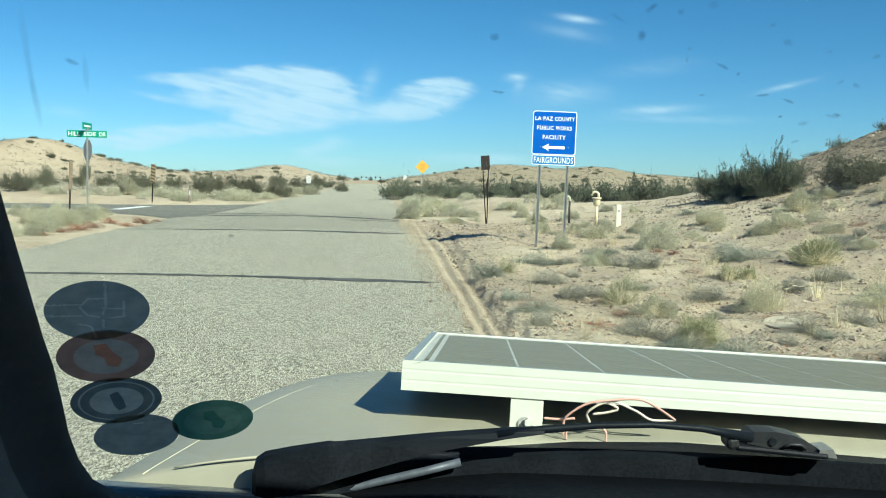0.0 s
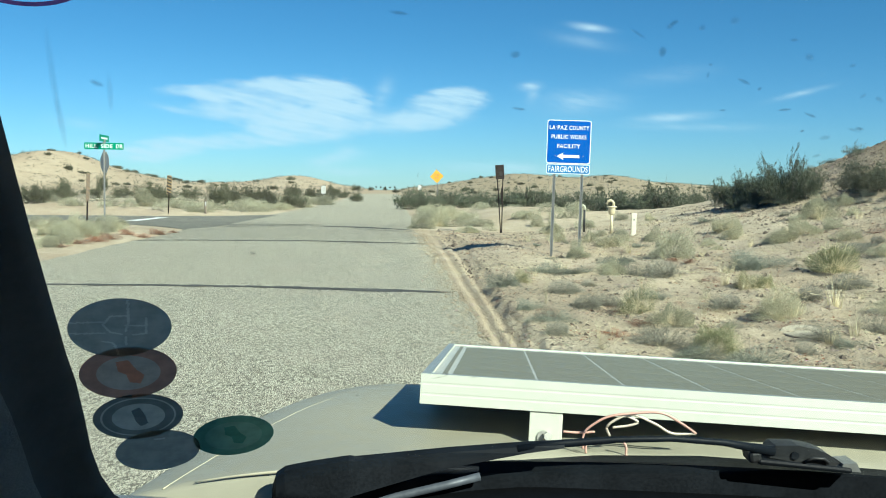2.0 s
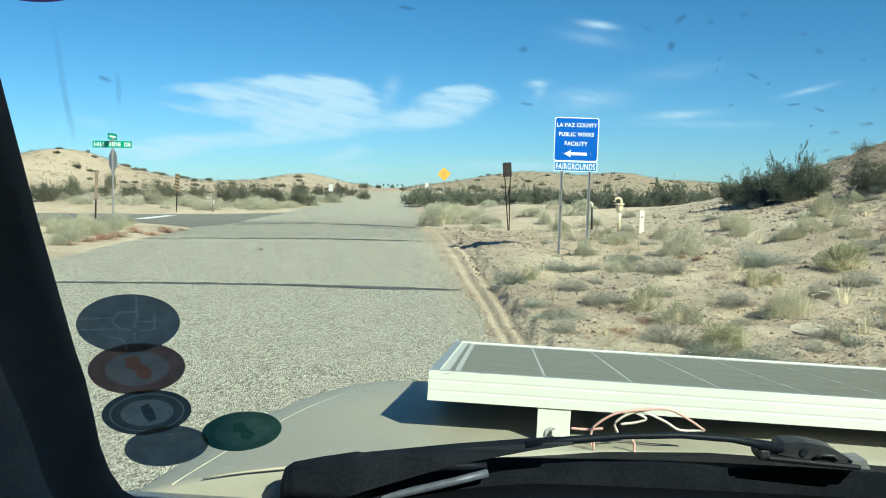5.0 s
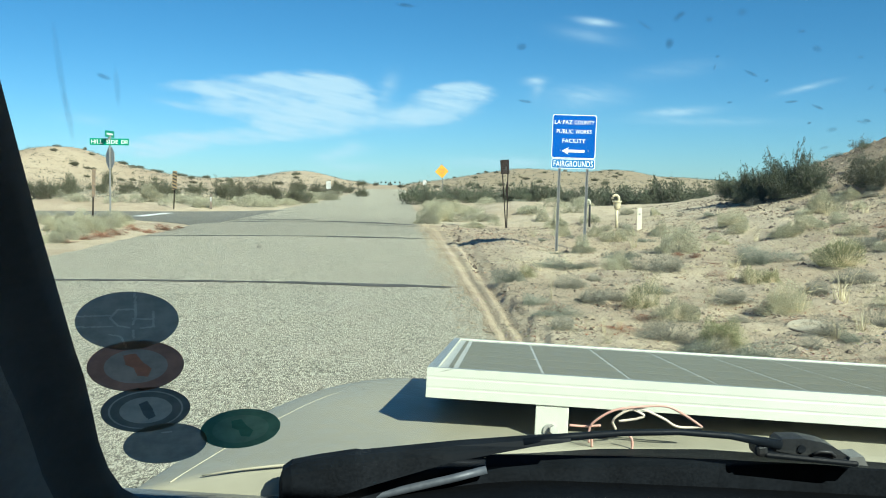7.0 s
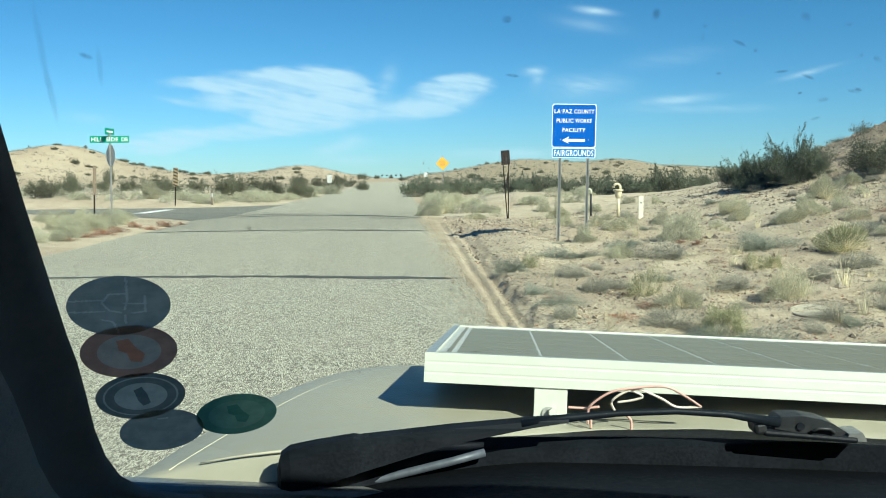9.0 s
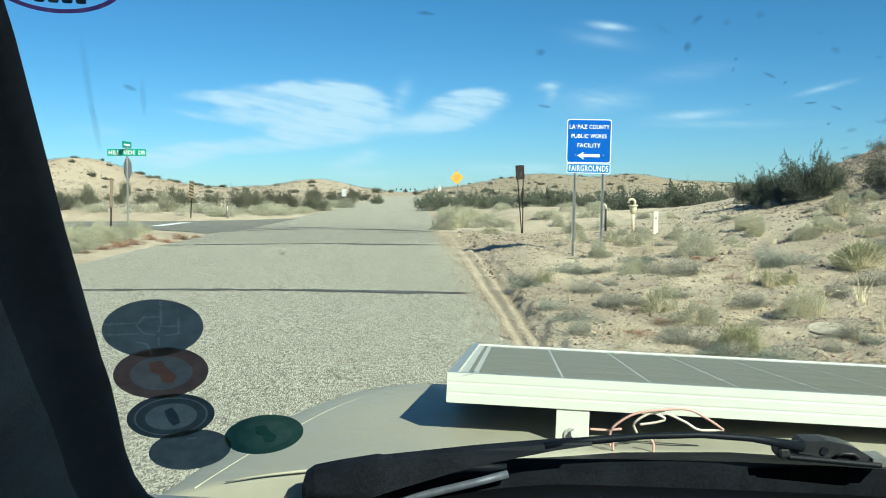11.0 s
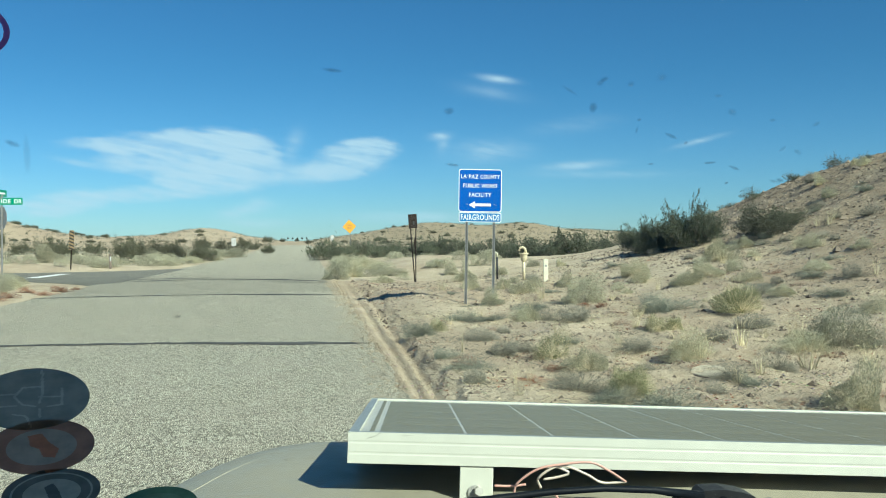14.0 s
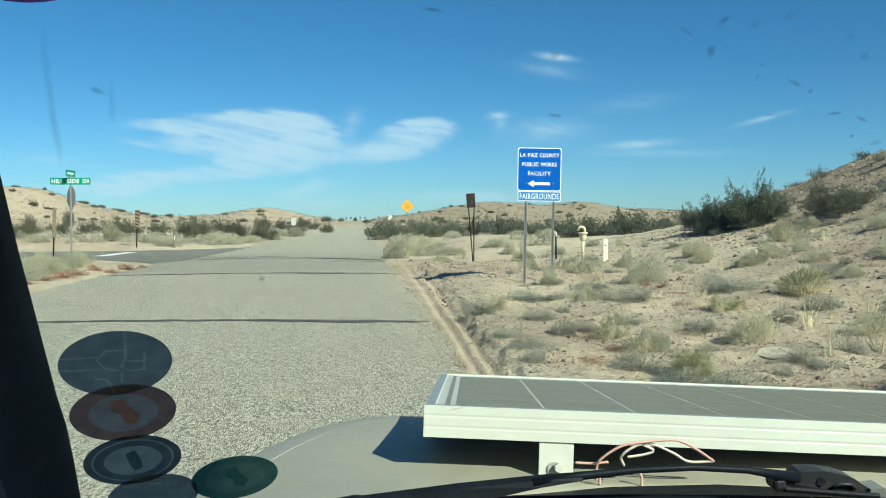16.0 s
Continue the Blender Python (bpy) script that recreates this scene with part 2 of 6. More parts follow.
def glass_material():
    def build(n):
        clear = n.add("ShaderNodeBsdfTransparent", {"Color": (0.94, 0.975, 0.955, 1)})
        where = n.add("ShaderNodeTexCoord").outputs["Object"]
        # thin dust film, also standing in for lens veil that lifts the darks
        film = n.add("ShaderNodeBsdfTranslucent", {"Color": (0.8, 0.82, 0.8, 1)})
        dust = n.ramp(n.noise(where, 9, 5, 0.6).outputs["Fac"], 0.3, 0.7, 0.005, 0.013)
        clear = n.add("ShaderNodeMixShader", {0: dust, 1: clear.outputs[0], 2: film.outputs[0]})
        gloss = n.add("ShaderNodeBsdfGlossy", {"Color": (1, 1, 1, 1), "Roughness": 0.02})
        edge = n.add("ShaderNodeFresnel", {"IOR": 1.45}).outputs[0]
        return n.add("ShaderNodeMixShader", {0: edge, 1: clear.outputs[0], 2: gloss.outputs[0]})

    return material("clear_glass", build)


def smear_material(name, colour, cover):
    """Dried dirt on glass: thickest in the middle, thin enough to look through."""

    def build(n):
        where = n.add("ShaderNodeTexCoord").outputs["Object"]
        world = n.add("ShaderNodeNewGeometry").outputs["Position"]
        spots = n.ramp(n.noise(world, 300, 4, 0.6).outputs["Fac"], 0.3, 0.65, 0.5, 1.0)
        reach = n.add("ShaderNodeVectorMath", {0: where}, operation="LENGTH").outputs["Value"]
        thick = n.math("MULTIPLY", n.ramp(reach, 1.0, 0.15), n.math("MULTIPLY", spots, cover))
        clear = n.add("ShaderNodeBsdfTransparent", {"Color": (1, 1, 1, 1)})
        dust = n.add("ShaderNodeBsdfDiffuse", {"Color": (*colour, 1)})
        return n.add("ShaderNodeMixShader", {0: thick, 1: clear.outputs[0], 2: dust.outputs[0]})

    return material(name, build)


SAND = ground_material()
ASPHALT = asphalt_material("chip_seal", (0.118, 0.109, 0.080), (0.685, 0.638, 0.482), (0.37, 0.342, 0.265), 150.0)
DARK_ASPHALT = asphalt_material("dark_asphalt", (0.105, 0.102, 0.082), (0.32, 0.305, 0.245), (0.25, 0.24, 0.195), 150.0)
# tar of the sealed cracks, also the painted shade of the far dip
TAR_AND_SHADE = surface("tar_and_dip_shade", (0.075, 0.070, 0.060), 0.85, vary=0.45, scale=2.2, bump=0.4, bump_scale=40)
ROAD_PAINT = surface("road_paint", (0.75, 0.74, 0.70), 0.7, vary=0.25, scale=2)
BLUE = surface("blue_sheeting", (0.002, 0.085, 0.40), 0.5, vary=0.08, scale=2, spec=0.2)
SKY_BLUE = surface("sunbleached_blue_sheeting", (0.004, 0.15, 0.42), 0.45, vary=0.08, scale=2, spec=0.3)
WHITE = surface("white_sheeting", (0.80, 0.80, 0.78), 0.4, vary=0.06, scale=3)
FADED_WHITE = surface("faded_white", (0.50, 0.49, 0.46), 0.6, vary=0.15, scale=5)
GREEN = surface("green_sheeting", (0.0, 0.24, 0.13), 0.4, vary=0.1, scale=3)
DULL_YELLOW = surface("faded_yellow", (0.31, 0.215, 0.105), 0.7, vary=0.2, scale=8)
FADED_TAN = surface("faded_tan_plate", (0.21, 0.15, 0.095), 0.8, vary=0.25, scale=8)
YELLOW = surface("yellow_sheeting", (0.80, 0.36, 0.03), 0.4, vary=0.1, scale=3)
BLACK = surface("black_paint", (0.03, 0.03, 0.03), 0.5, vary=0.3, scale=4)
GALVANISED = surface("galvanised_steel", (0.25, 0.245, 0.235), 0.6, 0.3, 0.2, 8)
RUSTY = surface("brown_painted_steel", (0.026, 0.019, 0.016), 0.8, 0.0, 0.35, 9, spec=0.15)
SIGN_BACK = surface("weathered_aluminium", (0.46, 0.46, 0.44), 0.6, 0.2, 0.15, 6)
PIPE = surface("cream_painted_pipe", (0.68, 0.58, 0.38), 0.5, vary=0.2, scale=12)
MARKER_WHITE = surface("sunbleached_plastic", (0.66, 0.62, 0.47), 0.55, vary=0.12, scale=6)
WOOD = surface("weathered_wood", (0.17, 0.13, 0.10), 0.85, vary=0.4, scale=14, bump=0.5)
CONCRETE = surface("old_concrete", (0.46, 0.40, 0.29), 0.9, vary=0.2, scale=8, bump=0.3)
HOOD = surface("tan_car_paint", (0.315, 0.295, 0.222), 0.5, vary=0.06, scale=3, spec=0.3)
ALUMINIUM = surface("anodised_aluminium", (0.585, 0.59, 0.50), 0.5, 0.1, 0.05, 8)
# pale olive holds both dust and the sky's glare on the panel glass
CELL = surface("dusty_glare_solar_cell", (0.205, 0.188, 0.118), 0.42, 0.0, 0.12, 7, spec=0.3)
# top lip of the panel rails: darker and more metallic than their sides
LIP_ALUMINIUM = surface("lip_aluminium", (0.36, 0.38, 0.36), 0.45, 0.4, 0.06, 8)
BACKSHEET = surface("cell_gap", (0.48, 0.47, 0.40), 0.4, vary=0.1)
RUBBER = surface("black_rubber", (0.006, 0.0078, 0.0105), 0.55, vary=0.3, scale=25, spec=0.14)
PIVOT = surface("weathered_black_plastic", (0.018, 0.019, 0.020), 0.5, vary=0.3, scale=25, spec=0.3)
# paler hood tone: the bright highlight along its edges, put into colour
HOOD_HIGHLIGHT = surface("hood_edge_highlight", (0.44, 0.40, 0.29), 0.5, vary=0.1, scale=20)
CABIN = surface("grey_cabin_cloth", (0.36, 0.36, 0.34), 0.9, vary=0.12, scale=9, bump=0.2, bump_scale=400)
SEAL = surface("pillar_seal", (0.17, 0.165, 0.155), 0.8, vary=0.2, scale=9)
ARM = surface("dull_wiper_steel", (0.07, 0.082, 0.10), 0.5, 0.2, 0.15, 12)
COWL = surface("grey_cowl_plastic", (0.12, 0.125, 0.12), 0.4, vary=0.2, scale=14)
PILLAR = surface("grey_pillar_trim", (0.34, 0.33, 0.31), 0.75, vary=0.2, scale=9, bump=0.2, bump_scale=400)
# one vinyl in two tones: sky sheen put into the crest, front near black
DASH_SKY_LIT = surface("sky_lit_dash_vinyl", (0.15, 0.17, 0.19), 0.36, vary=0.25, scale=9, bump=0.15, bump_scale=300)
DASH_FRONT = surface("dark_dash_front_vinyl", (0.004, 0.0065, 0.0095), 0.8, vary=0.25, scale=9, spec=0.08)
STEEL = surface("zinc_bolt", (0.42, 0.41, 0.37), 0.55, 0.7, 0.2, 30)
PINK_WIRE = surface("pink_cable", (0.62, 0.36, 0.29), 0.5, vary=0.12, scale=20)
WHITE_WIRE = surface("white_cable", (0.72, 0.62, 0.50), 0.5, vary=0.12, scale=20)
GLASS = glass_material()
CREOSOTE = foliage("creosote_leaf", (0.055, 0.067, 0.044), (0.175, 0.195, 0.125), 0.3)
PALE_LEAF = foliage("bursage_leaf", (0.25, 0.24, 0.155), (0.61, 0.585, 0.42), 0.3)
GREEN_LEAF = foliage("green_shrub_leaf", (0.14, 0.148, 0.075), (0.42, 0.41, 0.23), 0.3)
SLATE_TWIG = foliage("slate_twig", (0.135, 0.142, 0.108), (0.35, 0.355, 0.275), 0.15)
FAR_LEAF = foliage("far_bush_leaf", (0.062, 0.066, 0.04), (0.155, 0.155, 0.098), 0.2)
GREY_TWIG = foliage("grey_twig", (0.17, 0.158, 0.122), (0.42, 0.395, 0.31), 0.15)
STRAW = foliage("dry_grass", (0.52, 0.44, 0.26), (0.85, 0.77, 0.54))
RED_MAT = foliage("red_dead_leaf", (0.19, 0.082, 0.045), (0.43, 0.21, 0.125), 0.1)
LOOSE_STONE = foliage("loose_stone", (0.10, 0.075, 0.055), (0.42, 0.34, 0.25), 0.0)
BARK = foliage("shrub_bark", (0.13, 0.11, 0.085), (0.36, 0.31, 0.25), 0.0)


# ---- mesh helpers ----
def mesh_from(name, verts, faces, mats, index=None, smooth=False):
    me = bpy.data.meshes.new(name)
    me.from_pydata([tuple(map(float, v)) for v in verts], [], [tuple(map(int, q)) for q in faces])
    for m in mats if isinstance(mats, (list, tuple)) else [mats]:
        me.materials.append(m)
    if index is not None:
        me.polygons.foreach_set("material_index", np.asarray(index, dtype=np.int32))
    if smooth:
        me.polygons.foreach_set("use_smooth", np.ones(len(me.polygons), dtype=bool))
    me.update()
    return me


def part(name, data, mat=None, parent=None, label="", at=None):
    """Links a bmesh or a mesh as one object under a thing or a part."""
    if isinstance(data, bmesh.types.BMesh):
        me = bpy.data.meshes.new(name)
        bmesh.ops.recalc_face_normals(data, faces=data.faces)
        data.to_mesh(me)
        data.free()
        me.materials.append(mat)
        data = me
    ob = new(name, data)
    if at is not None:
        ob.matrix_basis = at
    ob.parent = parent
    return tagged(ob, label)


def thing(name, at, label, category, group="", kind=""):
    ob = new(name)
    ob.empty_display_size = 0.1
    ob.matrix_basis = at
    return tagged(ob, label, category, group, kind)


def box(sx, sy, sz, at=(0, 0, 0), turn=(0, 0, 0), bevel=0.0, bm=None):
    bm = bm or bmesh.new()
    m = pose(*at, *turn) @ Matrix.Diagonal((sx, sy, sz, 1))
    made = bmesh.ops.create_cube(bm, size=1, matrix=m)
    if bevel:
        edges = {e for v in made["verts"] for e in v.link_edges}
        bmesh.ops.bevel(bm, geom=list(edges), offset=bevel, segments=2, affect="EDGES", profile=0.5)
    return bm


def rod(points, radius, sides=8, bm=None, taper=None):
    """A tube along points; taper: a radius for every point."""
    bm = bm or bmesh.new()
    pts = [Vector(p) for p in points]
    rings = []
    for k, p in enumerate(pts):
        d = (pts[min(k + 1, len(pts) - 1)] - pts[max(k - 1, 0)]).normalized()
        a = d.cross(Vector((0, 0, 1)) if abs(d.z) < 0.9 else Vector((1, 0, 0))).normalized()
        b = d.cross(a)
        r = taper[k] if taper else radius
        rings.append([bm.verts.new(p + r * (math.cos(q) * a + math.sin(q) * b)) for q in (2 * math.pi * i / sides for i in range(sides))])
    for r0, r1 in zip(rings, rings[1:]):
        for i in range(sides):
            f = bm.faces.new((r0[i], r0[(i + 1) % sides], r1[(i + 1) % sides], r1[i]))
            f.smooth = True
    bm.faces.new(rings[0][::-1])
    bm.faces.new(rings[-1])
    return bm


def plate(outline, thick, bevel=0.0):
    """A flat plate in the xz plane with its face to -y."""
    bm = bmesh.new()
    lower = [bm.verts.new((x, -thick / 2, z)) for x, z in outline]
    upper = [bm.verts.new((x, thick / 2, z)) for x, z in outline]
    bm.faces.new(lower)
    bm.faces.new(upper[::-1])
    n = len(outline)
    for i in range(n):
        bm.faces.new((lower[i], upper[i], upper[(i + 1) % n], lower[(i + 1) % n]))
    return bm


def rounded(w, h, r, steps=5, cx=0.0, cz=0.0):
    out = []
    for k, (sx, sz) in enumerate(((1, 1), (-1, 1), (-1, -1), (1, -1))):
        for i in range(steps + 1):
            q = math.pi / 2 * (k + i / steps)
            out.append((cx + sx * (w / 2 - r) + r * math.cos(q), cz + sz * (h / 2 - r) + r * math.sin(q)))
    return out


def lettering(text, height, width, mat, name, parent, at, squeeze=True):
    """Words with a little depth in the xz plane, facing -y, fitted to a width."""
    curve = bpy.data.curves.new(name, "FONT")
    curve.body, curve.align_x, curve.align_y = text, "CENTER", "CENTER"
    curve.size, curve.extrude, curve.resolution_u, curve.space_character, curve.offset = 1.0, 0.004, 3, 1.08, 0.012
    temp = bpy.data.objects.new(name, curve)
    scene.collection.objects.link(temp)
    me = bpy.data.meshes.new_from_object(temp.evaluated_get(bpy.context.evaluated_depsgraph_get()))
    bpy.data.objects.remove(temp)
    co = np.array([v.co[:] for v in me.vertices])
    low, high = co.min(0), co.max(0)
    sx, sy = width / (high[0] - low[0]), height / (high[1] - low[1])
    mid = (low + high) / 2
    for v in me.vertices:
        x, y, z = v.co
        v.co = ((x - mid[0]) * sx, -z * 0.5, (y - mid[1]) * sy)
    me.materials.clear()
    me.materials.append(mat)
    return part(name, me, None, parent, at=Matrix.Translation(at))


# ---- the lie of the land ----
def smooth_step(a, b, x):
    q = np.clip((np.asarray(x, float) - a) / (b - a), 0, 1)
    return q * q * (3 - 2 * q)


def ripple(x, y, size, seed=0.0):
    """A cheap uneven wave between about -1 and 1."""
    x, y = np.asarray(x, float) / size, np.asarray(y, float) / size
    w = np.sin(x * 1.7 + 1.3 * np.sin(y * 1.1 + seed) + seed * 2.1) + np.sin(y * 2.1 + 1.7 * np.sin(x * 0.9 - seed) + seed) + 0.6 * np.sin((x + y) * 3.3 + 2 * np.sin(x * 2.3 - y * 1.9) + seed * 3)
    return w / 2.6


ROAD_WIDTH = 7.4


def road_right(y):
    y = np.asarray(y, float)
    return 0.93 - 0.0745 * y + 1.9e-5 * y * y


def road_z(y):
    at = (-60, 0, 12, 22, 34, 52, 80, 113, 141, 250, 300, 450, 1000)
    up = (0, 0, 0.12, 0.21, 0.19, 0.06, 0.0, 0.08, 0.42, 0.85, 0.5, -3, -14)
    y = np.asarray(y, float)
    return sum(np.interp(y + d, at, up) for d in (-6, -3, 0, 3, 6)) / 5


def side_road(x, y):
    """1 on the side street that leaves to the left, 0 off it."""
    across = np.abs(y - 37.0 - 0.05 * (x + 9))
    wide = 4.2 + 5.5 * np.exp(-np.clip(road_right(y) - ROAD_WIDTH - x, 0, 99) / 2.2)
    return 1 - smooth_step(wide, wide + 3.5, across)


def bump_at(x, y, cx, cy, sx, sy, turn=0.0):
    dx, dy = x - cx, y - cy
    c, s = math.cos(turn), math.sin(turn)
    return np.exp(-(((c * dx + s * dy) / sx) ** 2) - ((c * dy - s * dx) / sy) ** 2)


DETAIL = [
    (-1.33, -79.6, 163.0, 9.0, 30.0), (3.09, -73.6, 170.0, 5.5, 30.0), (-1.98, -71.9, 178.0, 5.0, 30.0), (0.37, -60.7, 186.0, 10.0, 30.0), (0.08, -52.3, 190.0, 6.0, 30.0),
    (-0.64, -44.3, 198.0, 5.0, 30.0), (-0.54, -27.8, 207.0, 8.0, 30.0), (-0.29, -19.7, 220.0, 8.0, 30.0), (-0.36, 20.9, 229.0, 9.0, 30.0), (0.62, 42.0, 234.0, 7.0, 30.0),
    (-0.73, 49.2, 233.0, 6.0, 30.0), (-0.71, 27.8, 232.0, 8.0, 30.0), (0.05, 10.3, 36.0, 3.0, 7.0), (-0.48, 7.4, 40.0, 2.6, 6.0), (-0.48, 10.4, 39.5, 2.4, 5.5), (-0.05, 13.2, 33.5, 2.6, 6.0), (0.17, 15.3, 32.5, 2.4, 6.0),
    (0.10, 17.3, 32.0, 2.5, 6.0), (-0.28, 19.8, 31.0, 2.6, 6.0),
]


def ground(x, y):
    x, y = np.asarray(x, float), np.asarray(y, float)
    right, base = road_right(y), road_z(y)
    s, l = x - right, right - ROAD_WIDTH - x
    z = base * np.ones_like(x)
    z = z + 0.62 * bump_at(x, y, 4.5, 41, 8, 7) * smooth_step(0.5, 4, s)
    z = z + 5.12 * bump_at(x, y, 21.9, 26, 9.95, 20) * smooth_step(2, 8, s)
    z = z + 0.04 * np.clip(l, 0, 11) * (1 - side_road(x, y)) * (1 - smooth_step(60, 120, y))
    z = z + 5.3 * bump_at(x, y, -75.8, 165, 15.4, 38) + 3.5 * bump_at(x, y, -38.6, 205, 14.1, 38) + 4.3 * bump_at(x, y, 17.6, 225, 22.8, 42) + 3.1 * bump_at(x, y, 50, 240, 27, 45)
    z = z + 5.8 * bump_at(x, y, -112, 170, 30, 40)
    # shoulders and dips of the skyline, a low berm at the sign, the brow of the near hill
    for up, cx, cy, sx, sy in DETAIL:
        z = z + up * bump_at(x, y, cx, cy, sx, sy)
    z = z + 0.10 * bump_at(x, y, 1.3, 19.2, 1.5, 3.0) * smooth_step(0.6, 1.6, s)
    # uneven sand away from the carriageway
    off = np.clip(np.maximum(s, l), 0, None)
    rough = smooth_step(0.6, 3.0, off) * (1 - np.where(l > 0, side_road(x, y), 0))
    z = z + rough * (0.05 * ripple(x, y, 1.1, 1.0) + 0.035 * ripple(x, y, 0.42, 2.0) + 0.018 * ripple(x, y, 0.17, 2.5) + 0.08 * ripple(x, y, 4.0, 3.0))
    far = smooth_step(60, 160, np.hypot(x, y))
    z = z + rough * far * (0.22 * ripple(x, y, 21, 4.0) + 0.22 * ripple(x, y, 9, 5.0))
    # wheel ruts and the small scarp along the right edge of the tarmac
    wander = 0.06 * ripple(y, y * 0.3, 1.3, 6.0) + 0.05 * ripple(y, y, 0.31, 7.0)
    edge = (s > 0) * (1 - smooth_step(22, 32, y))
    lip = 0.40 + 0.027 * np.clip(y - 8.5, 0, 12)
    z = z - edge * (0.05 * np.exp(-(((s - 0.34 * lip - wander * 0.4) / 0.05) ** 2)) + 0.06 * np.exp(-(((s - 0.72 * lip - wander * 0.4) / 0.055) ** 2)))
    z = z + edge * (0.065 * smooth_step(lip, lip + 0.08, s + wander * 1.6 + 0.03 * ripple(x, y, 0.3, 8.0)) - 0.03 * smooth_step(0.8, 1.9, s))
    return z


# ---- ground, roads ----
def build_ground():
    az = np.radians(np.concatenate([np.arange(-180, -48, 4.0), np.arange(-48, -14, 0.4), np.arange(-14, 42, 0.16), np.arange(42, 60, 1.0), np.arange(60, 180, 4.0)]))
    r = np.concatenate([np.arange(0.6, 3.0, 0.3), np.geomspace(3.0, 60, 300), np.geomspace(61.5, 320, 90), np.geomspace(340, 3000, 24)])
    rr, aa = np.meshgrid(r, az, indexing="ij")
    x, y = rr * np.sin(aa), rr * np.cos(aa)
    z = ground(x, y)
    s = x - road_right(y)
    under = smooth_step(0.10, -0.15, s) * smooth_step(-ROAD_WIDTH - 0.10, -ROAD_WIDTH + 0.15, s) * (y > -60) * (y < 440)
    z = z - 0.06 * under
    l = -ROAD_WIDTH - s
    z = z - 0.05 * (l > -0.2) * smooth_step(0.7, 1.0, side_road(x, y)) * (x > -70)
    ny, nx = x.shape
    verts = np.stack([x, y, z], -1).reshape(-1, 3)
    i, j = np.meshgrid(np.arange(ny - 1), np.arange(nx), indexing="ij")
    j2 = (j + 1) % nx
    faces = np.stack([i * nx + j, i * nx + j2, (i + 1) * nx + j2, (i + 1) * nx + j], -1).reshape(-1, 4)
    verts = np.vstack([verts, [[0, 0, float(ground(0.0, 0.0)) - 0.05]]])
    cap = [(k, len(verts) - 1, (k + 1) % nx) for k in range(nx)]
    me = mesh_from("ground", verts, list(map(tuple, faces)) + cap, SAND, smooth=True)
    tagged(new("ground", me), "pale tan desert sand with pebbles and low hills", "ground", kind="structure")


def build_road():
    y = np.concatenate([np.arange(-40, 4, 1.0), np.arange(4, 40, 0.12), np.arange(40, 120, 0.8), np.arange(120, 440, 4.0)])
    k = np.linspace(0, 1, 25)
    yy, kk = np.meshgrid(y, k, indexing="ij")
    ragged = 0.05 * ripple(yy, yy * 0.7, 0.5, 9) + 0.035 * ripple(yy, yy, 0.17, 11)
    raggedl = 0.07 * ripple(yy, yy * 0.7, 0.6, 13) + 0.03 * ripple(yy, yy, 0.2, 15)
    right = road_right(yy) + ragged
    left = road_right(yy) - ROAD_WIDTH + raggedl
    xx = left + (right - left) * kk
    zz = road_z(yy) + 0.032 * (1 - (2 * kk - 1) ** 2) - 0.012 * (np.abs(2 * kk - 1) > 0.99) + 0.006 * ripple(xx, yy, 2.5, 8)
    n = len(k)
    verts = np.stack([xx, yy, zz], -1).reshape(-1, 3)
    i, j = np.meshgrid(np.arange(len(y) - 1), np.arange(n - 1), indexing="ij")
    faces = np.stack([i * n + j, i * n + j + 1, (i + 1) * n + j + 1, (i + 1) * n + j], -1).reshape(-1, 4)
    road = tagged(new("road", mesh_from("road", verts, faces, ASPHALT, smooth=True)), "worn pale grey chip-seal asphalt road with tarred cracks and a darkened dip", "road", kind="structure")
    # sealed cracks across the road; the last three rows paint the shade of a dip: where each starts at the right, its
    # skew and bow, its width at both ends
    for y0, skew, bow, wide_r, wide_l, k0, k1, seed in ((12.24, 0.06, 0.05, 0.42, 0.24, 0.0, 0.992, 1), (21.75, 0.0, 0.12, 0.40, 0.30, 0.0, 0.985, 2), (28.5, 0.5, 1.5, 0.95, 0.6, 0.1, 0.985, 3), (27.6, 0.1, 0.6, 0.5, 0.35, 0.72, 0.985, 4), (30.9, 0.3, 0.6, 0.8, 0.6, 0.03, 0.5, 6)):
        q = np.linspace(k0, k1, 220)
        mid = y0 + skew * (0.985 - q) + bow * (1 - (2 * q - 1) ** 2) + 0.05 * ripple(q * 7.4, q, 0.7, seed) + 0.025 * ripple(q * 7.4, q, 0.17, seed)
        wide = wide_l + (wide_r - wide_l) * np.exp(-(((q - 0.74) / 0.16) ** 2))
        half = wide * (0.33 + 0.17 * ripple(q * 7.4, q, 0.9, seed + 5) + 0.12 * ripple(q * 7.4, q, 0.13, seed + 7)) * np.clip(np.minimum(q - k0, k1 - q) * 25, 0.15, 1)
        half = np.maximum(half, 0.03)
        rows = []
        for side in (-1, 1):
            yc = mid + side * half
            xc = road_right(yc) - ROAD_WIDTH * (1 - q)
            zc = road_z(yc) + 0.032 * (1 - (2 * q - 1) ** 2) + 0.006 * ripple(xc, yc, 2.5, 8) + 0.006
            rows.append(np.stack([xc, yc, zc], -1))
        m = len(q)
        faces = [(a, a + 1, m + a + 1, m + a) for a in range(m - 1)]
        part("sealed_crack", mesh_from("sealed_crack", np.vstack(rows), faces, TAR_AND_SHADE), parent=road)


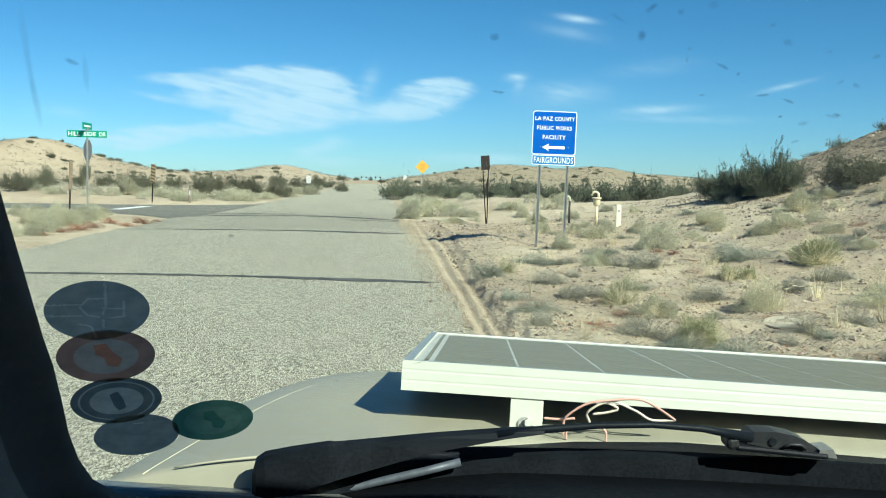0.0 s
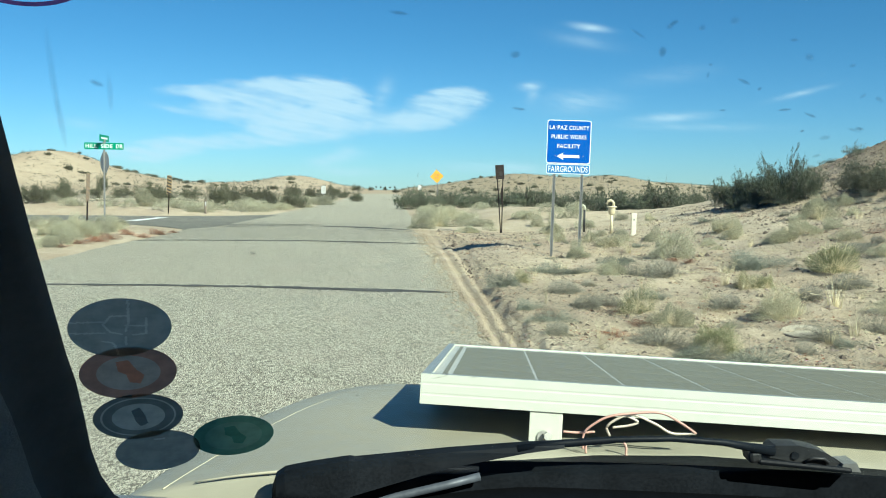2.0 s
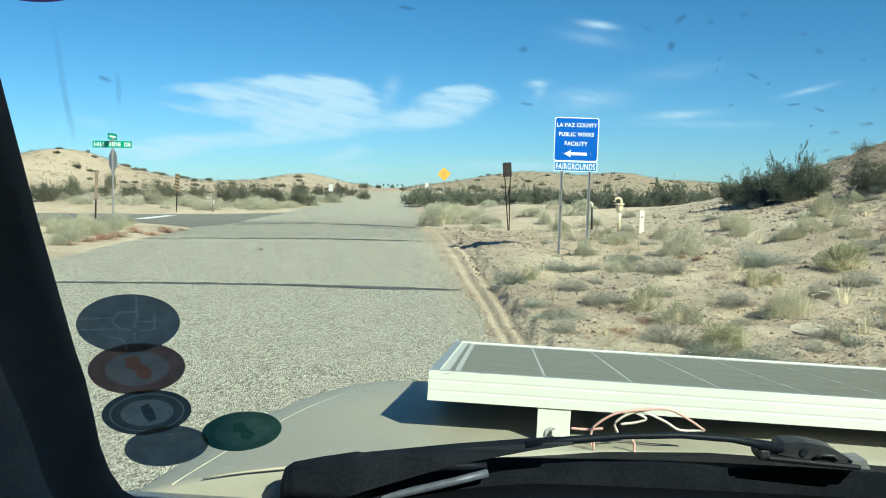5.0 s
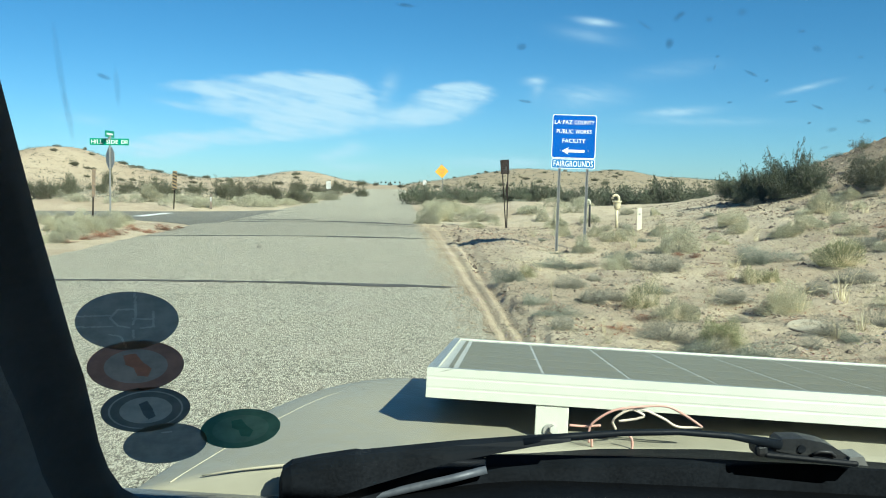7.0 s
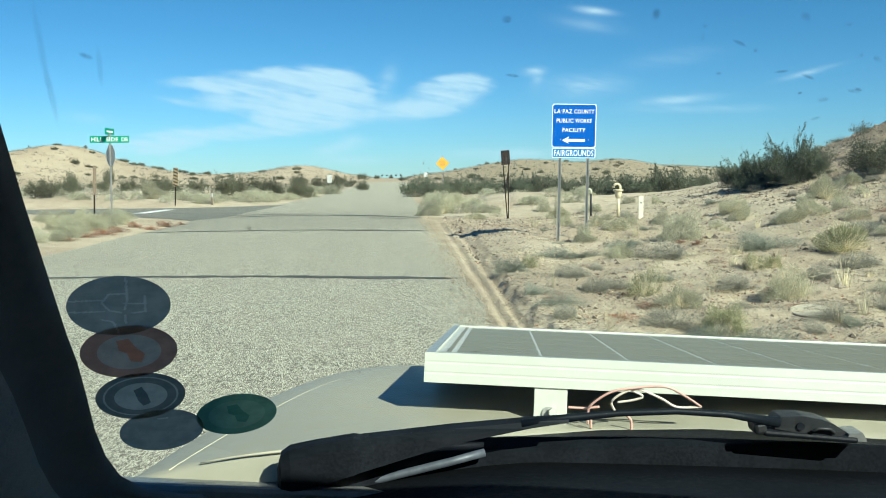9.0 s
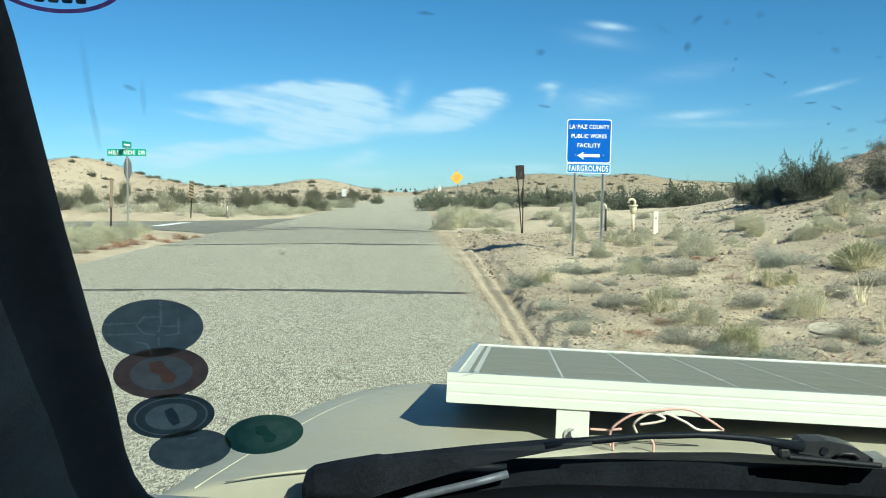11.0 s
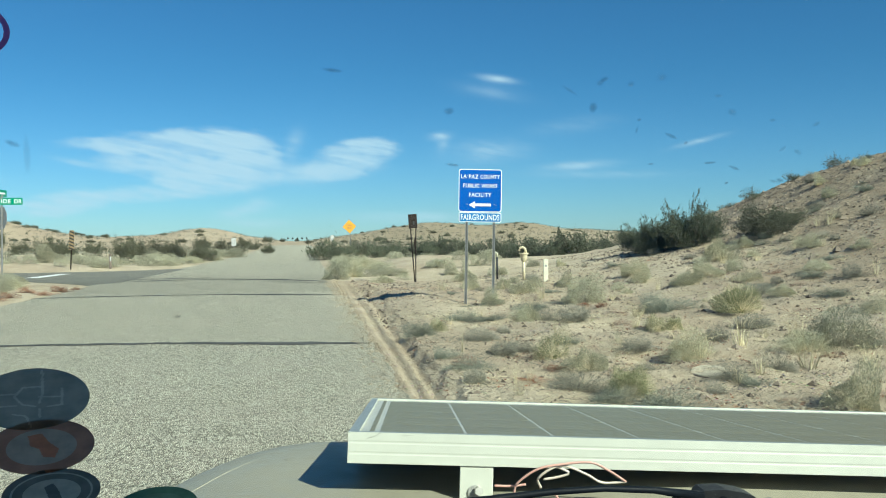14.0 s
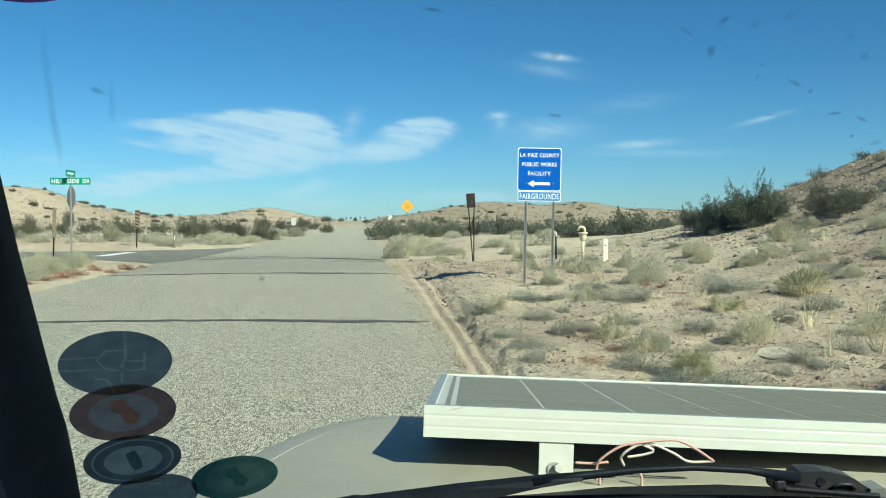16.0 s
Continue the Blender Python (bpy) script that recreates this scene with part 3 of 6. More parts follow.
def build_side_road():
    d = np.concatenate([np.arange(-0.6, 8, 0.25), np.arange(8, 62, 1.5)])
    k = np.linspace(-1, 1, 15)
    dd, kk = np.meshgrid(d, k, indexing="ij")
    wide = 4.2 + 5.2 * np.exp(-np.clip(dd, 0, 99) / 2.2)
    xc = road_right(37.0) - ROAD_WIDTH - dd
    yy = 37.0 + 0.05 * (xc + 9) + kk * wide + 0.06 * ripple(dd, kk, 0.5, 21) * (np.abs(kk) > 0.99)
    xx = road_right(yy) - ROAD_WIDTH - dd
    zz = np.where(dd < 0.2, road_z(yy) + 0.012, ground(xx, yy) + 0.012) - 0.05 * (np.abs(kk) > 0.99)
    n = len(k)
    i, j = np.meshgrid(np.arange(len(d) - 1), np.arange(n - 1), indexing="ij")
    faces = np.stack([i * n + j, (i + 1) * n + j, (i + 1) * n + j + 1, i * n + j + 1], -1).reshape(-1, 4)
    street = tagged(new("side_street", mesh_from("side_street", np.stack([xx, yy, zz], -1).reshape(-1, 3), faces, DARK_ASPHALT, smooth=True)), "darker asphalt side street that joins the road", "road", kind="structure")
    # white stop bar across the lane
    rows = []
    for off in (-0.25, 0.25):
        yb = np.linspace(33.6, 38.2, 14)
        xb = road_right(yb) - ROAD_WIDTH - 3.5 + off
        rows.append(np.stack([xb, yb, ground(xb, yb) + 0.022], -1))
    part("stop_line", mesh_from("stop_line", np.vstack(rows), [(a, a + 1, 14 + a + 1, 14 + a) for a in range(13)], ROAD_PAINT), parent=street)


build_ground()
build_road()
build_side_road()


# ---- signs and posts ----
def stand(x, y, turn=0.0, lean=0.0):
    """A place on the ground; turn about z, lean to the right, in degrees."""
    return pose(x, y, float(ground(x, y)) - 0.02, 0, lean, turn)


def u_post(height, at, parent, mat=GALVANISED, lean=0.0):
    """A flanged channel post with a row of holes' lips."""
    bm = box(0.026, 0.005, height, (0, 0.012, height / 2))
    box(0.004, 0.026, height, (-0.013, 0.0, height / 2), bm=bm)
    box(0.004, 0.026, height, (0.013, 0.0, height / 2), bm=bm)
    box(0.013, 0.004, height, (-0.021, -0.012, height / 2), bm=bm)
    box(0.013, 0.004, height, (0.021, -0.012, height / 2), bm=bm)
    return part("post", bm, mat, parent, at=Matrix.Translation(at) @ pose(0, 0, 0, 0, lean, 0))


def bolt_head(parent, x, y, z):
    bm = bmesh.new()
    bmesh.ops.create_cone(bm, cap_ends=True, segments=6, radius1=0.012, radius2=0.010, depth=0.012, matrix=pose(x, y, z, 90, 0, 0))
    part("bolt", bm, STEEL, parent)


def blue_sign():
    x, y = 2.155, 18.0
    base = float(ground(x, y))
    sign = thing("guide_sign", stand(x, y, 0, 1.2), "blue county direction sign with white words on two steel posts", "road sign")
    z0 = 1.84 - base
    u_post(z0 + 1.05, (-0.265, 0.03, 0), sign)
    u_post(z0 + 1.05, (0.295, 0.03, 0), sign)
    panel_z = z0 + 0.267 + 0.436
    part("sign_panel", plate(rounded(0.885, 0.872, 0.05, cz=panel_z), 0.006), WHITE, sign, "white-bordered sign panel")
    blue = part("blue_field", plate(rounded(0.852, 0.839, 0.042, cz=panel_z), 0.006), BLUE, sign, at=Matrix.Translation((0, -0.004, 0)))
    for words, at_x, dz, w in (("LA", -0.338, 0.285, 0.12), ("PAZ", -0.138, 0.285, 0.195), ("COUNTY", 0.198, 0.285, 0.40), ("PUBLIC", -0.186, 0.10, 0.335), ("WORKS", 0.184, 0.10, 0.325), ("FACILITY", 0, -0.085, 0.46)):
        lettering(words, 0.082, w, WHITE, "word", sign, (at_x, -0.010, panel_z + dz))
    arrow = [(-0.235, 0), (-0.10, 0.075), (-0.115, 0.028), (0.22, 0.028), (0.22, -0.028), (-0.115, -0.028), (-0.10, -0.075)]
    part("arrow", plate([(ax, az + panel_z - 0.29) for ax, az in arrow], 0.004), WHITE, sign, at=Matrix.Translation((0, -0.010, 0)))
    for bx in (-0.265, 0.295):
        for bz in (-0.28, 0.30):
            bolt_head(sign, bx, -0.012, panel_z + bz)
    low = z0 + 0.158
    part("name_plate", plate(rounded(0.872, 0.198, 0.03, cz=low), 0.006), WHITE, sign, at=Matrix.Translation((0.004, 0, 0)))
    part("name_field", plate(rounded(0.842, 0.168, 0.022, cz=low), 0.006), SKY_BLUE, sign, at=Matrix.Translation((0.004, -0.004, 0)))
    lettering("FAIRGROUNDS", 0.122, 0.79, WHITE, "word", sign, (0.004, -0.010, low))


def street_sign():
    x, y = -12.45, 31.0
    base = float(ground(x, y))
    sign = thing("street_name_sign", stand(x, y, 0, 0.5), "green street name blades above a stop sign seen edge-on", "street sign")
    top = 2.93 - base
    part("post", box(0.05, 0.05, top + 0.05, (0, 0, top / 2), bevel=0.006), GALVANISED, sign)
    blade = part("name_blade", plate(rounded(1.39, 0.235, 0.03, cz=0), 0.006), GREEN, sign, at=Matrix.Translation((0, -0.03, top)))
    for word, at_x, w in (("HILL", -0.44, 0.40), ("SIDE", 0.10, 0.42), ("DR", 0.55, 0.24)):
        lettering(word, 0.14, w, WHITE, "word", sign, (at_x, -0.038, top))
    part("bracket", box(0.09, 0.06, 0.16, (0, -0.005, top + 0.15), bevel=0.01), GALVANISED, sign)
    cross = part("cross_blade", plate(rounded(0.9, 0.23, 0.03, cz=0), 0.006), GREEN, sign, "blade for the crossing street", at=pose(0, 0, top + 0.27, 0, 0, 92))
    part("bars", plate([(-0.30, -0.03), (0.30, -0.03), (0.30, 0.03), (-0.30, 0.03)], 0.003), WHITE, sign, "unreadable white lettering", at=pose(0, 0, top + 0.27, 0, 0, 92) @ Matrix.Translation((0, -0.006, 0)))
    q = [(0.40 * math.cos(math.pi / 8 + i * math.pi / 4), 0.40 * math.sin(math.pi / 8 + i * math.pi / 4)) for i in range(8)]
    part("stop_plate", plate(q, 0.006), SIGN_BACK, sign, "edge-on stop sign plate", at=pose(0.0, 0.04, top - 0.56, 0, 0, -46))


def yellow_sign():
    x, y = -1.70, 70.0
    base = float(ground(x, y))
    sign = thing("warning_sign", stand(x + 0.12, y, 0, -3.5), "yellow diamond warning sign on a leaning steel post", "road sign")
    h = 2.55 - base
    u_post(h + 0.6, (0, 0.03, 0), sign)
    part("sign_panel", plate([(0.53, h), (0, h + 0.53), (-0.53, h), (0, h - 0.53)], 0.008), YELLOW, sign)
    lettering("DEAD", 0.15, 0.46, DULL_YELLOW, "word", sign, (0, -0.010, h + 0.12))
    lettering("END", 0.15, 0.34, DULL_YELLOW, "word", sign, (0, -0.010, h - 0.13))


def brown_sign():
    x, y = 1.30, 27.6
    base = float(ground(x, y))
    sign = thing("turned_sign", stand(x, y, 0, 0), "small dark sign turned away on two slim converging posts", "road sign")
    top = 2.33 - base
    part("post", rod([(0.03, 0, -0.1), (-0.13, -0.02, top - 0.1)], 0.017), RUSTY, sign)
    part("post", rod([(0.05, 0, -0.1), (0.07, 0.03, top - 0.1)], 0.017), RUSTY, sign)
    part("sign_panel", box(0.285, 0.02, 0.44, (-0.035, -0.04, top - 0.22), (0, -4, 20), bevel=0.004), RUSTY, sign, "dark brown sign plate")
    for dx, dz, w, h in ((-0.045, 0.03, 0.11, 0.09), (-0.06, -0.05, 0.05, 0.12), (0.01, -0.05, 0.05, 0.12)):
        part("plate_marks", box(w, 0.006, h, (-0.035 + dx + 0.02, -0.056, top - 0.22 + dz), (0, -4, 20)), BLACK, sign)
    # a second plate on the right post, seen edge-on
    part("edge_plate", plate([(-0.04, 0.0), (0.0, 0.26), (0.045, 0.0), (0.0, -0.28)], 0.02), RUSTY, sign, "narrow dark plate seen edge-on", at=Matrix.Translation((0.035, -0.03, top - 0.92)))


def object_marker(x, y, top, turn, wide, label, mat=DULL_YELLOW, dark=BLACK):
    base = float(ground(x, y))
    sign = thing("object_marker", stand(x - 0.06, y, turn, 2.6), label, "road sign", "striped object markers")
    h = top - base
    u_post(h, (0, 0.02, 0), sign, RUSTY)
    part("marker_panel", plate(rounded(wide, 0.92, 0.03, cz=h - 0.44), 0.006), mat, sign, "faded yellow plate")
    for k in range(6):
        zc = h - 0.90 + k * 0.155
        part("stripe", plate([(-0.47 * wide, zc + 0.13), (-0.47 * wide, zc + 0.06), (0.47 * wide, zc - 0.03 + 0.01), (0.47 * wide, zc + 0.05)], 0.004), dark, sign, at=Matrix.Translation((0, -0.006, 0)))


def far_sign(x, y, w, h, top, mat, label, turn=0):
    base = float(ground(x, y))
    sign = thing("far_sign", stand(x, y, turn), label, "road sign", "small far signs")
    u_post(top - base, (0, 0.02, 0), sign)
    part("sign_panel", plate(rounded(w, h, 0.04, cz=top - base - h / 2), 0.008), mat, sign)


def wooden_post(x, y, h, lean, label):
    post = thing("wooden_post", stand(x, y, 20, lean), label, "post", "weathered wooden posts")
    part("post", box(0.10, 0.09, h, (0, 0, h / 2), bevel=0.012), WOOD, post)
    part("reflector_strip", box(0.06, 0.006, 0.22, (0.0, -0.052, h - 0.24)), SIGN_BACK, post)


def valve_pipe(x, y):
    base = float(ground(x, y))
    pipe = thing("vent_pipe", stand(x, y), "cream painted standpipe with a bent vent cap", "pipe")
    h = 1.32 - base
    part("riser", rod([(0, 0, 0), (0, 0, h - 0.30)], 0.038, 10), PIPE, pipe)
    bm = rod([(0, 0, h - 0.40), (0, 0, h - 0.36), (0, 0, h - 0.24), (0, 0, h - 0.20)], 0.07, 12, taper=[0.045, 0.085, 0.10, 0.105])
    part("body", bm, PIPE, pipe)
    part("collar", rod([(0, 0, h - 0.20), (0, 0, h - 0.16)], 0.135, 12), PIPE, pipe)
    hook = [(0.02 + 0.09 * math.cos(q) - 0.06, 0, h - 0.10 + 0.09 * math.sin(q)) for q in np.linspace(0, math.pi * 1.05, 9)]
    part("bent_cap", rod([(0.05, 0, h - 0.18)] + hook, 0.034, 10), PIPE, pipe)


def utility_marker(x, y):
    base = float(ground(x, y))
    m = thing("utility_marker", stand(x, y), "white plastic buried-line marker post", "marker post")
    h = 1.01 - base
    part("stake", box(0.125, 0.035, h, (0, 0, h / 2), bevel=0.012), MARKER_WHITE, m)
    part("decal", box(0.05, 0.003, 0.05, (0, -0.0195, h - 0.17)), GALVANISED, m, "faded grey decal")


def black_stake(x, y, h, lean, mat, label):
    s = thing("survey_stake", stand(x, y, 0, lean), label, "stake")
    part("stake", rod([(0, 0, 0), (0, 0, h)], 0.03, 8), mat, s)
    part("cap", rod([(0, 0, h), (0, 0, h + 0.10), (-0.06, 0, h + 0.14)], 0.028, 8), MARKER_WHITE, s)


blue_sign()
street_sign()
yellow_sign()
brown_sign()
object_marker(-14.08, 43.0, 2.05, 0, 0.23, "yellow and black striped object marker on a post")
object_marker(-11.95, 28.5, 1.93, 70, 0.15, "faded striped object marker half turned away", FADED_TAN, WOOD)
far_sign(-12.2, 80.0, 0.42, 0.70, 1.72, FADED_WHITE, "small white sign far along the road")
far_sign(-4.6, 105.0, 0.42, 0.62, 2.0, FADED_WHITE, "small white sign beyond the yellow diamond")
wooden_post(-12.6, 44.0, 0.75, 0, "short wooden stake beside the side street")
for step in range(5):
    x, y = -22.3 + 1.25 * step, 240.0
    end = thing("road_end_marker", stand(x, y), "small dark diamond marker at the end of the road", "road sign", "road end markers")
    part("post", box(0.06, 0.06, 0.6, (0, 0, 0.3), bevel=0.01), GALVANISED, end)
    part("diamond", plate([(0.27, 0.72), (0, 0.99), (-0.27, 0.72), (0, 0.45)], 0.02), RUSTY, end, "dark red diamond", at=Matrix.Translation((0, -0.06, 0)))


def buried_lid(x, y):
    """A round concrete lid half drifted over."""
    dx, dy = (float(ground(x + 0.25, y)) - float(ground(x - 0.25, y))) / 0.5, (float(ground(x, y + 0.25)) - float(ground(x, y - 0.25))) / 0.5
    lid = thing("concrete_lid", pose(x, y, float(ground(x, y)) - 0.019, math.degrees(math.atan(dy)), -math.degrees(math.atan(dx)), 0), "round concrete lid half buried in sand", "lid")
    bm = bmesh.new()
    bmesh.ops.create_cone(bm, cap_ends=True, segments=36, radius1=0.19, radius2=0.182, depth=0.03)
    part("slab", bm, CONCRETE, lid)
    part("rim", rod([(0.193 * math.cos(q), 0.193 * math.sin(q), 0.004) for q in np.linspace(2.6, 4.3, 18)], 0.007, 6), WOOD, lid, "dark rim")


buried_lid(3.45, 8.9)
valve_pipe(4.13, 24.0)
utility_marker(4.50, 22.8)
black_stake(3.60, 25.4, 0.66, 0, BLACK, "short black stake with a pale cap")

# ---- plants ----
def leaf_quads(rng, centres, size, flat=0.0, long=1.0, lean=None):
    """Small four-cornered leaves at the centres, turned every way or drawn out along lean."""
    n = len(centres)
    a = rng.normal(size=(n, 3))
    if lean is not None:
        a = a * 0.45 + lean
    a[:, 2] *= 1 - flat
    a /= np.linalg.norm(a, axis=1, keepdims=True)
    b = np.cross(a, rng.normal(size=(n, 3)))
    b /= np.linalg.norm(b, axis=1, keepdims=True)
    s = size * rng.uniform(0.6, 1.4, (n, 1))
    a, b = a * s * long, b * s * 0.55
    verts = np.stack([centres - a, centres - b * 0.9, centres + a, centres + b], 1).reshape(-1, 3)
    faces = np.arange(4 * n).reshape(n, 4)
    return verts, faces


def twig_blades(rng, starts, ends, width):
    """Three-sided tapering stalks from starts to ends."""
    n = len(starts)
    d = ends - starts
    a = np.cross(d, rng.normal(size=(n, 3)))
    a /= np.linalg.norm(a, axis=1, keepdims=True) + 1e-9
    b = np.cross(d / (np.linalg.norm(d, axis=1, keepdims=True) + 1e-9), a)
    w = np.broadcast_to(np.asarray(width, float).reshape(-1, 1), (n, 1))
    verts = np.stack([starts + a * w, starts + (-0.5 * a + 0.87 * b) * w, starts + (-0.5 * a - 0.87 * b) * w, ends], 1).reshape(-1, 3)
    base = 4 * np.arange(n)[:, None]
    faces = np.concatenate([base + [0, 1, 3], base + [1, 2, 3], base + [2, 0, 3]])
    return verts, faces


def branching(rng, n, height, spread, levels=2, upright=0.6):
    """Straight pieces of a many-stemmed shrub: starts, ends and how far out each is."""
    starts, ends, widths, tips = [], [], [], []
    for _ in range(n):
        q = rng.uniform(0, 2 * math.pi)
        out = spread * math.sqrt(rng.uniform(0.02, 1))
        top = np.array([math.cos(q) * out, math.sin(q) * out, height * rng.uniform(0.6, 1.0) * (1 - 0.45 * (out / spread) ** 2)])
        p = np.array([math.cos(q) * 0.05 * spread, math.sin(q) * 0.05 * spread, 0.0])
        prev, steps = p, 5
        for k in range(1, steps + 1):
            f = k / steps
            nxt = p + (top - p) * np.array([f ** (1 / (0.6 + upright)), f ** (1 / (0.6 + upright)), f]) + rng.normal(size=3) * 0.035 * spread
            starts.append(prev), ends.append(nxt), widths.append(1.0 - 0.75 * f)
            if k >= 2:
                for _ in range(levels + 1):
                    side = nxt + rng.normal(size=3) * np.array([0.18, 0.18, 0.10]) * spread + np.array([0, 0, 0.09 * height])
                    starts.append(nxt), ends.append(side), widths.append(0.22)
                    tips.append((nxt, side))
            prev = nxt
        tips.append((starts[-1], prev))
    return np.array(starts), np.array(ends), np.array(widths), tips


def tuft_mesh(seed, height, spread, blades, mat, width=0.004, droop=0.3):
    rng = np.random.default_rng(seed)
    q = rng.uniform(0, 2 * math.pi, blades)
    root = np.stack([np.cos(q), np.sin(q), 0 * q], 1) * spread * 0.25 * rng.uniform(0, 1, (blades, 1))
    lean = np.stack([np.cos(q), np.sin(q), 0 * q], 1) * spread * rng.uniform(0.1, 1, (blades, 1))
    h = height * rng.uniform(0.45, 1, (blades, 1))
    mid = root + lean * 0.45 + np.array([0, 0, 1.0]) * h * 0.7
    tip = root + lean + np.array([0, 0, 1.0]) * h * (1 - droop * rng.uniform(0, 1, (blades, 1)))
    v1, f1 = twig_blades(rng, root, mid, width)
    v2, f2 = twig_blades(rng, mid * 0.97 + root * 0.03, tip, width * 0.6)
    return mesh_from("tuft", np.vstack([v1, v2]), np.vstack([f1, f2 + len(v1)]), mat)


def plant(name, meshes, label, category, group):
    """One plant at the origin, out of its meshes by part name."""
    ob = thing(name, Matrix.Identity(4), label, category, group)
    for key, me in meshes.items():
        part(key, me, None, ob)
    return ob


def mound_meshes(kind, seed, leaves, size, twigs, leaf_mat, stem_mat, width=0.007, lumps=0.22, shell=0.5, long=1.2, spikes=0.0):
    """A rounded shrub one unit high and two across: twigs from the root and leaves in an uneven dome."""
    rng = np.random.default_rng(seed)
    waves = rng.normal(size=(7, 3)) * 2.6
    phase = rng.uniform(0, 6.3, 7)

    def reach(d):
        return 1 + lumps * np.sin(d @ waves.T + phase).sum(1) / 2.2

    def domes(n):
        d = rng.normal(size=(n, 3))
        d[:, 2] = np.abs(d[:, 2])
        d /= np.linalg.norm(d, axis=1, keepdims=True)
        return d

    d = domes(leaves)
    r = shell + (1 - shell) * rng.uniform(0, 1, leaves) ** 0.6
    c = d * (r * reach(d))[:, None] * 0.92
    gap = np.sin(c @ (waves[:3].T * 2.2) + phase[:3]).sum(1)
    c = c[gap > -1.25]
    c[:, 2] = np.maximum(c[:, 2], 0.02)
    out = c + np.array([0, 0, 0.35])
    v, f = leaf_quads(rng, c, size, 0.0, long, out / np.linalg.norm(out, axis=1, keepdims=True))
    leaf = mesh_from(kind + "_leaves", v, f, leaf_mat)
    d = domes(twigs)
    end = d * (reach(d) * rng.uniform(0.75, 1.02 + spikes, twigs))[:, None]
    start = d * np.array([0.25, 0.25, 0.0]) * rng.uniform(0, 1, (twigs, 1))
    mid = start + (end - start) * 0.55 + rng.normal(size=(twigs, 3)) * 0.06
    v1, f1 = twig_blades(rng, start, mid, width)
    v2, f2 = twig_blades(rng, mid, end, width * 0.7)
    fork = mid + (end - mid) * 0.4
    v3, f3 = twig_blades(rng, fork, end + rng.normal(size=(twigs, 3)) * 0.16, width * 0.6)
    stem = mesh_from(kind + "_stems", np.vstack([v1, v2, v3]), np.vstack([f1, f2 + len(v1), f3 + len(v1) + len(v2)]), stem_mat)
    return {"stems": stem, "foliage": leaf}


def creosote_meshes(seed, leaves=24000, size=0.0125, mat=None):
    """Many upright forked stems; leaves in upright sprigs at the tips, filled to the ground."""
    rng = np.random.default_rng(seed)
    s, e, w, tips = branching(rng, 34, 0.88, 0.86, 3, 0.75)
    # uneven crown: lobes of taller and shorter growth
    lobes = rng.uniform(-0.7, 0.7, (5, 2))

    def lift(p):
        near = np.exp(-((p[:, None, :2] - lobes[None]) ** 2).sum(-1) / 0.06).max(1)
        out = p.copy()
        out[:, 2] *= 0.62 + 0.55 * near
        return out

    s, e = lift(s), lift(e)
    tips = [(lift(np.array([t0]))[0], lift(np.array([t1]))[0]) for t0, t1 in tips]
    v, f = twig_blades(rng, s, e, w * 0.013)
    a, b = np.array([t[0] for t in tips]), np.array([t[1] for t in tips])
    out = b * np.array([0.14, 0.14, 0.0])
    rise = out + np.array([0, 0, 1.0]) * rng.uniform(0.04, 0.20, (len(b), 1)) + rng.normal(size=b.shape) * 0.035
    v2, f2 = twig_blades(rng, b, b + rise, 0.003)
    stem = mesh_from("creosote_stems", np.vstack([v, v2]), np.vstack([f, f2 + len(v)]), BARK)
    pick = rng.integers(0, len(tips), leaves)
    q = rng.uniform(-0.2, 1.0, (leaves, 1))
    c = b[pick] + rise[pick] * q + rng.normal(size=(leaves, 3)) * 0.022
    low_count = leaves // 4
    d = rng.normal(size=(low_count, 3))
    d[:, 2] = np.abs(d[:, 2])
    d /= np.linalg.norm(d, axis=1, keepdims=True)
    low = d * rng.uniform(0.35, 1, (low_count, 1)) ** 0.5 * np.array([0.82, 0.82, 0.55])
    keep = np.sin(low @ np.array([9.0, 4.0, 7.0]) + seed) + np.sin(low @ np.array([-5.0, 11.0, 6.0])) > -0.7
    c = np.vstack([c, low[keep]])
    c[:, 2] = np.maximum(c[:, 2], 0.03)
    v, f = leaf_quads(rng, c, size, 0.0, 1.4)
    return {"stems": stem, "foliage": mesh_from("creosote_leaves", v, f, mat or CREOSOTE)}


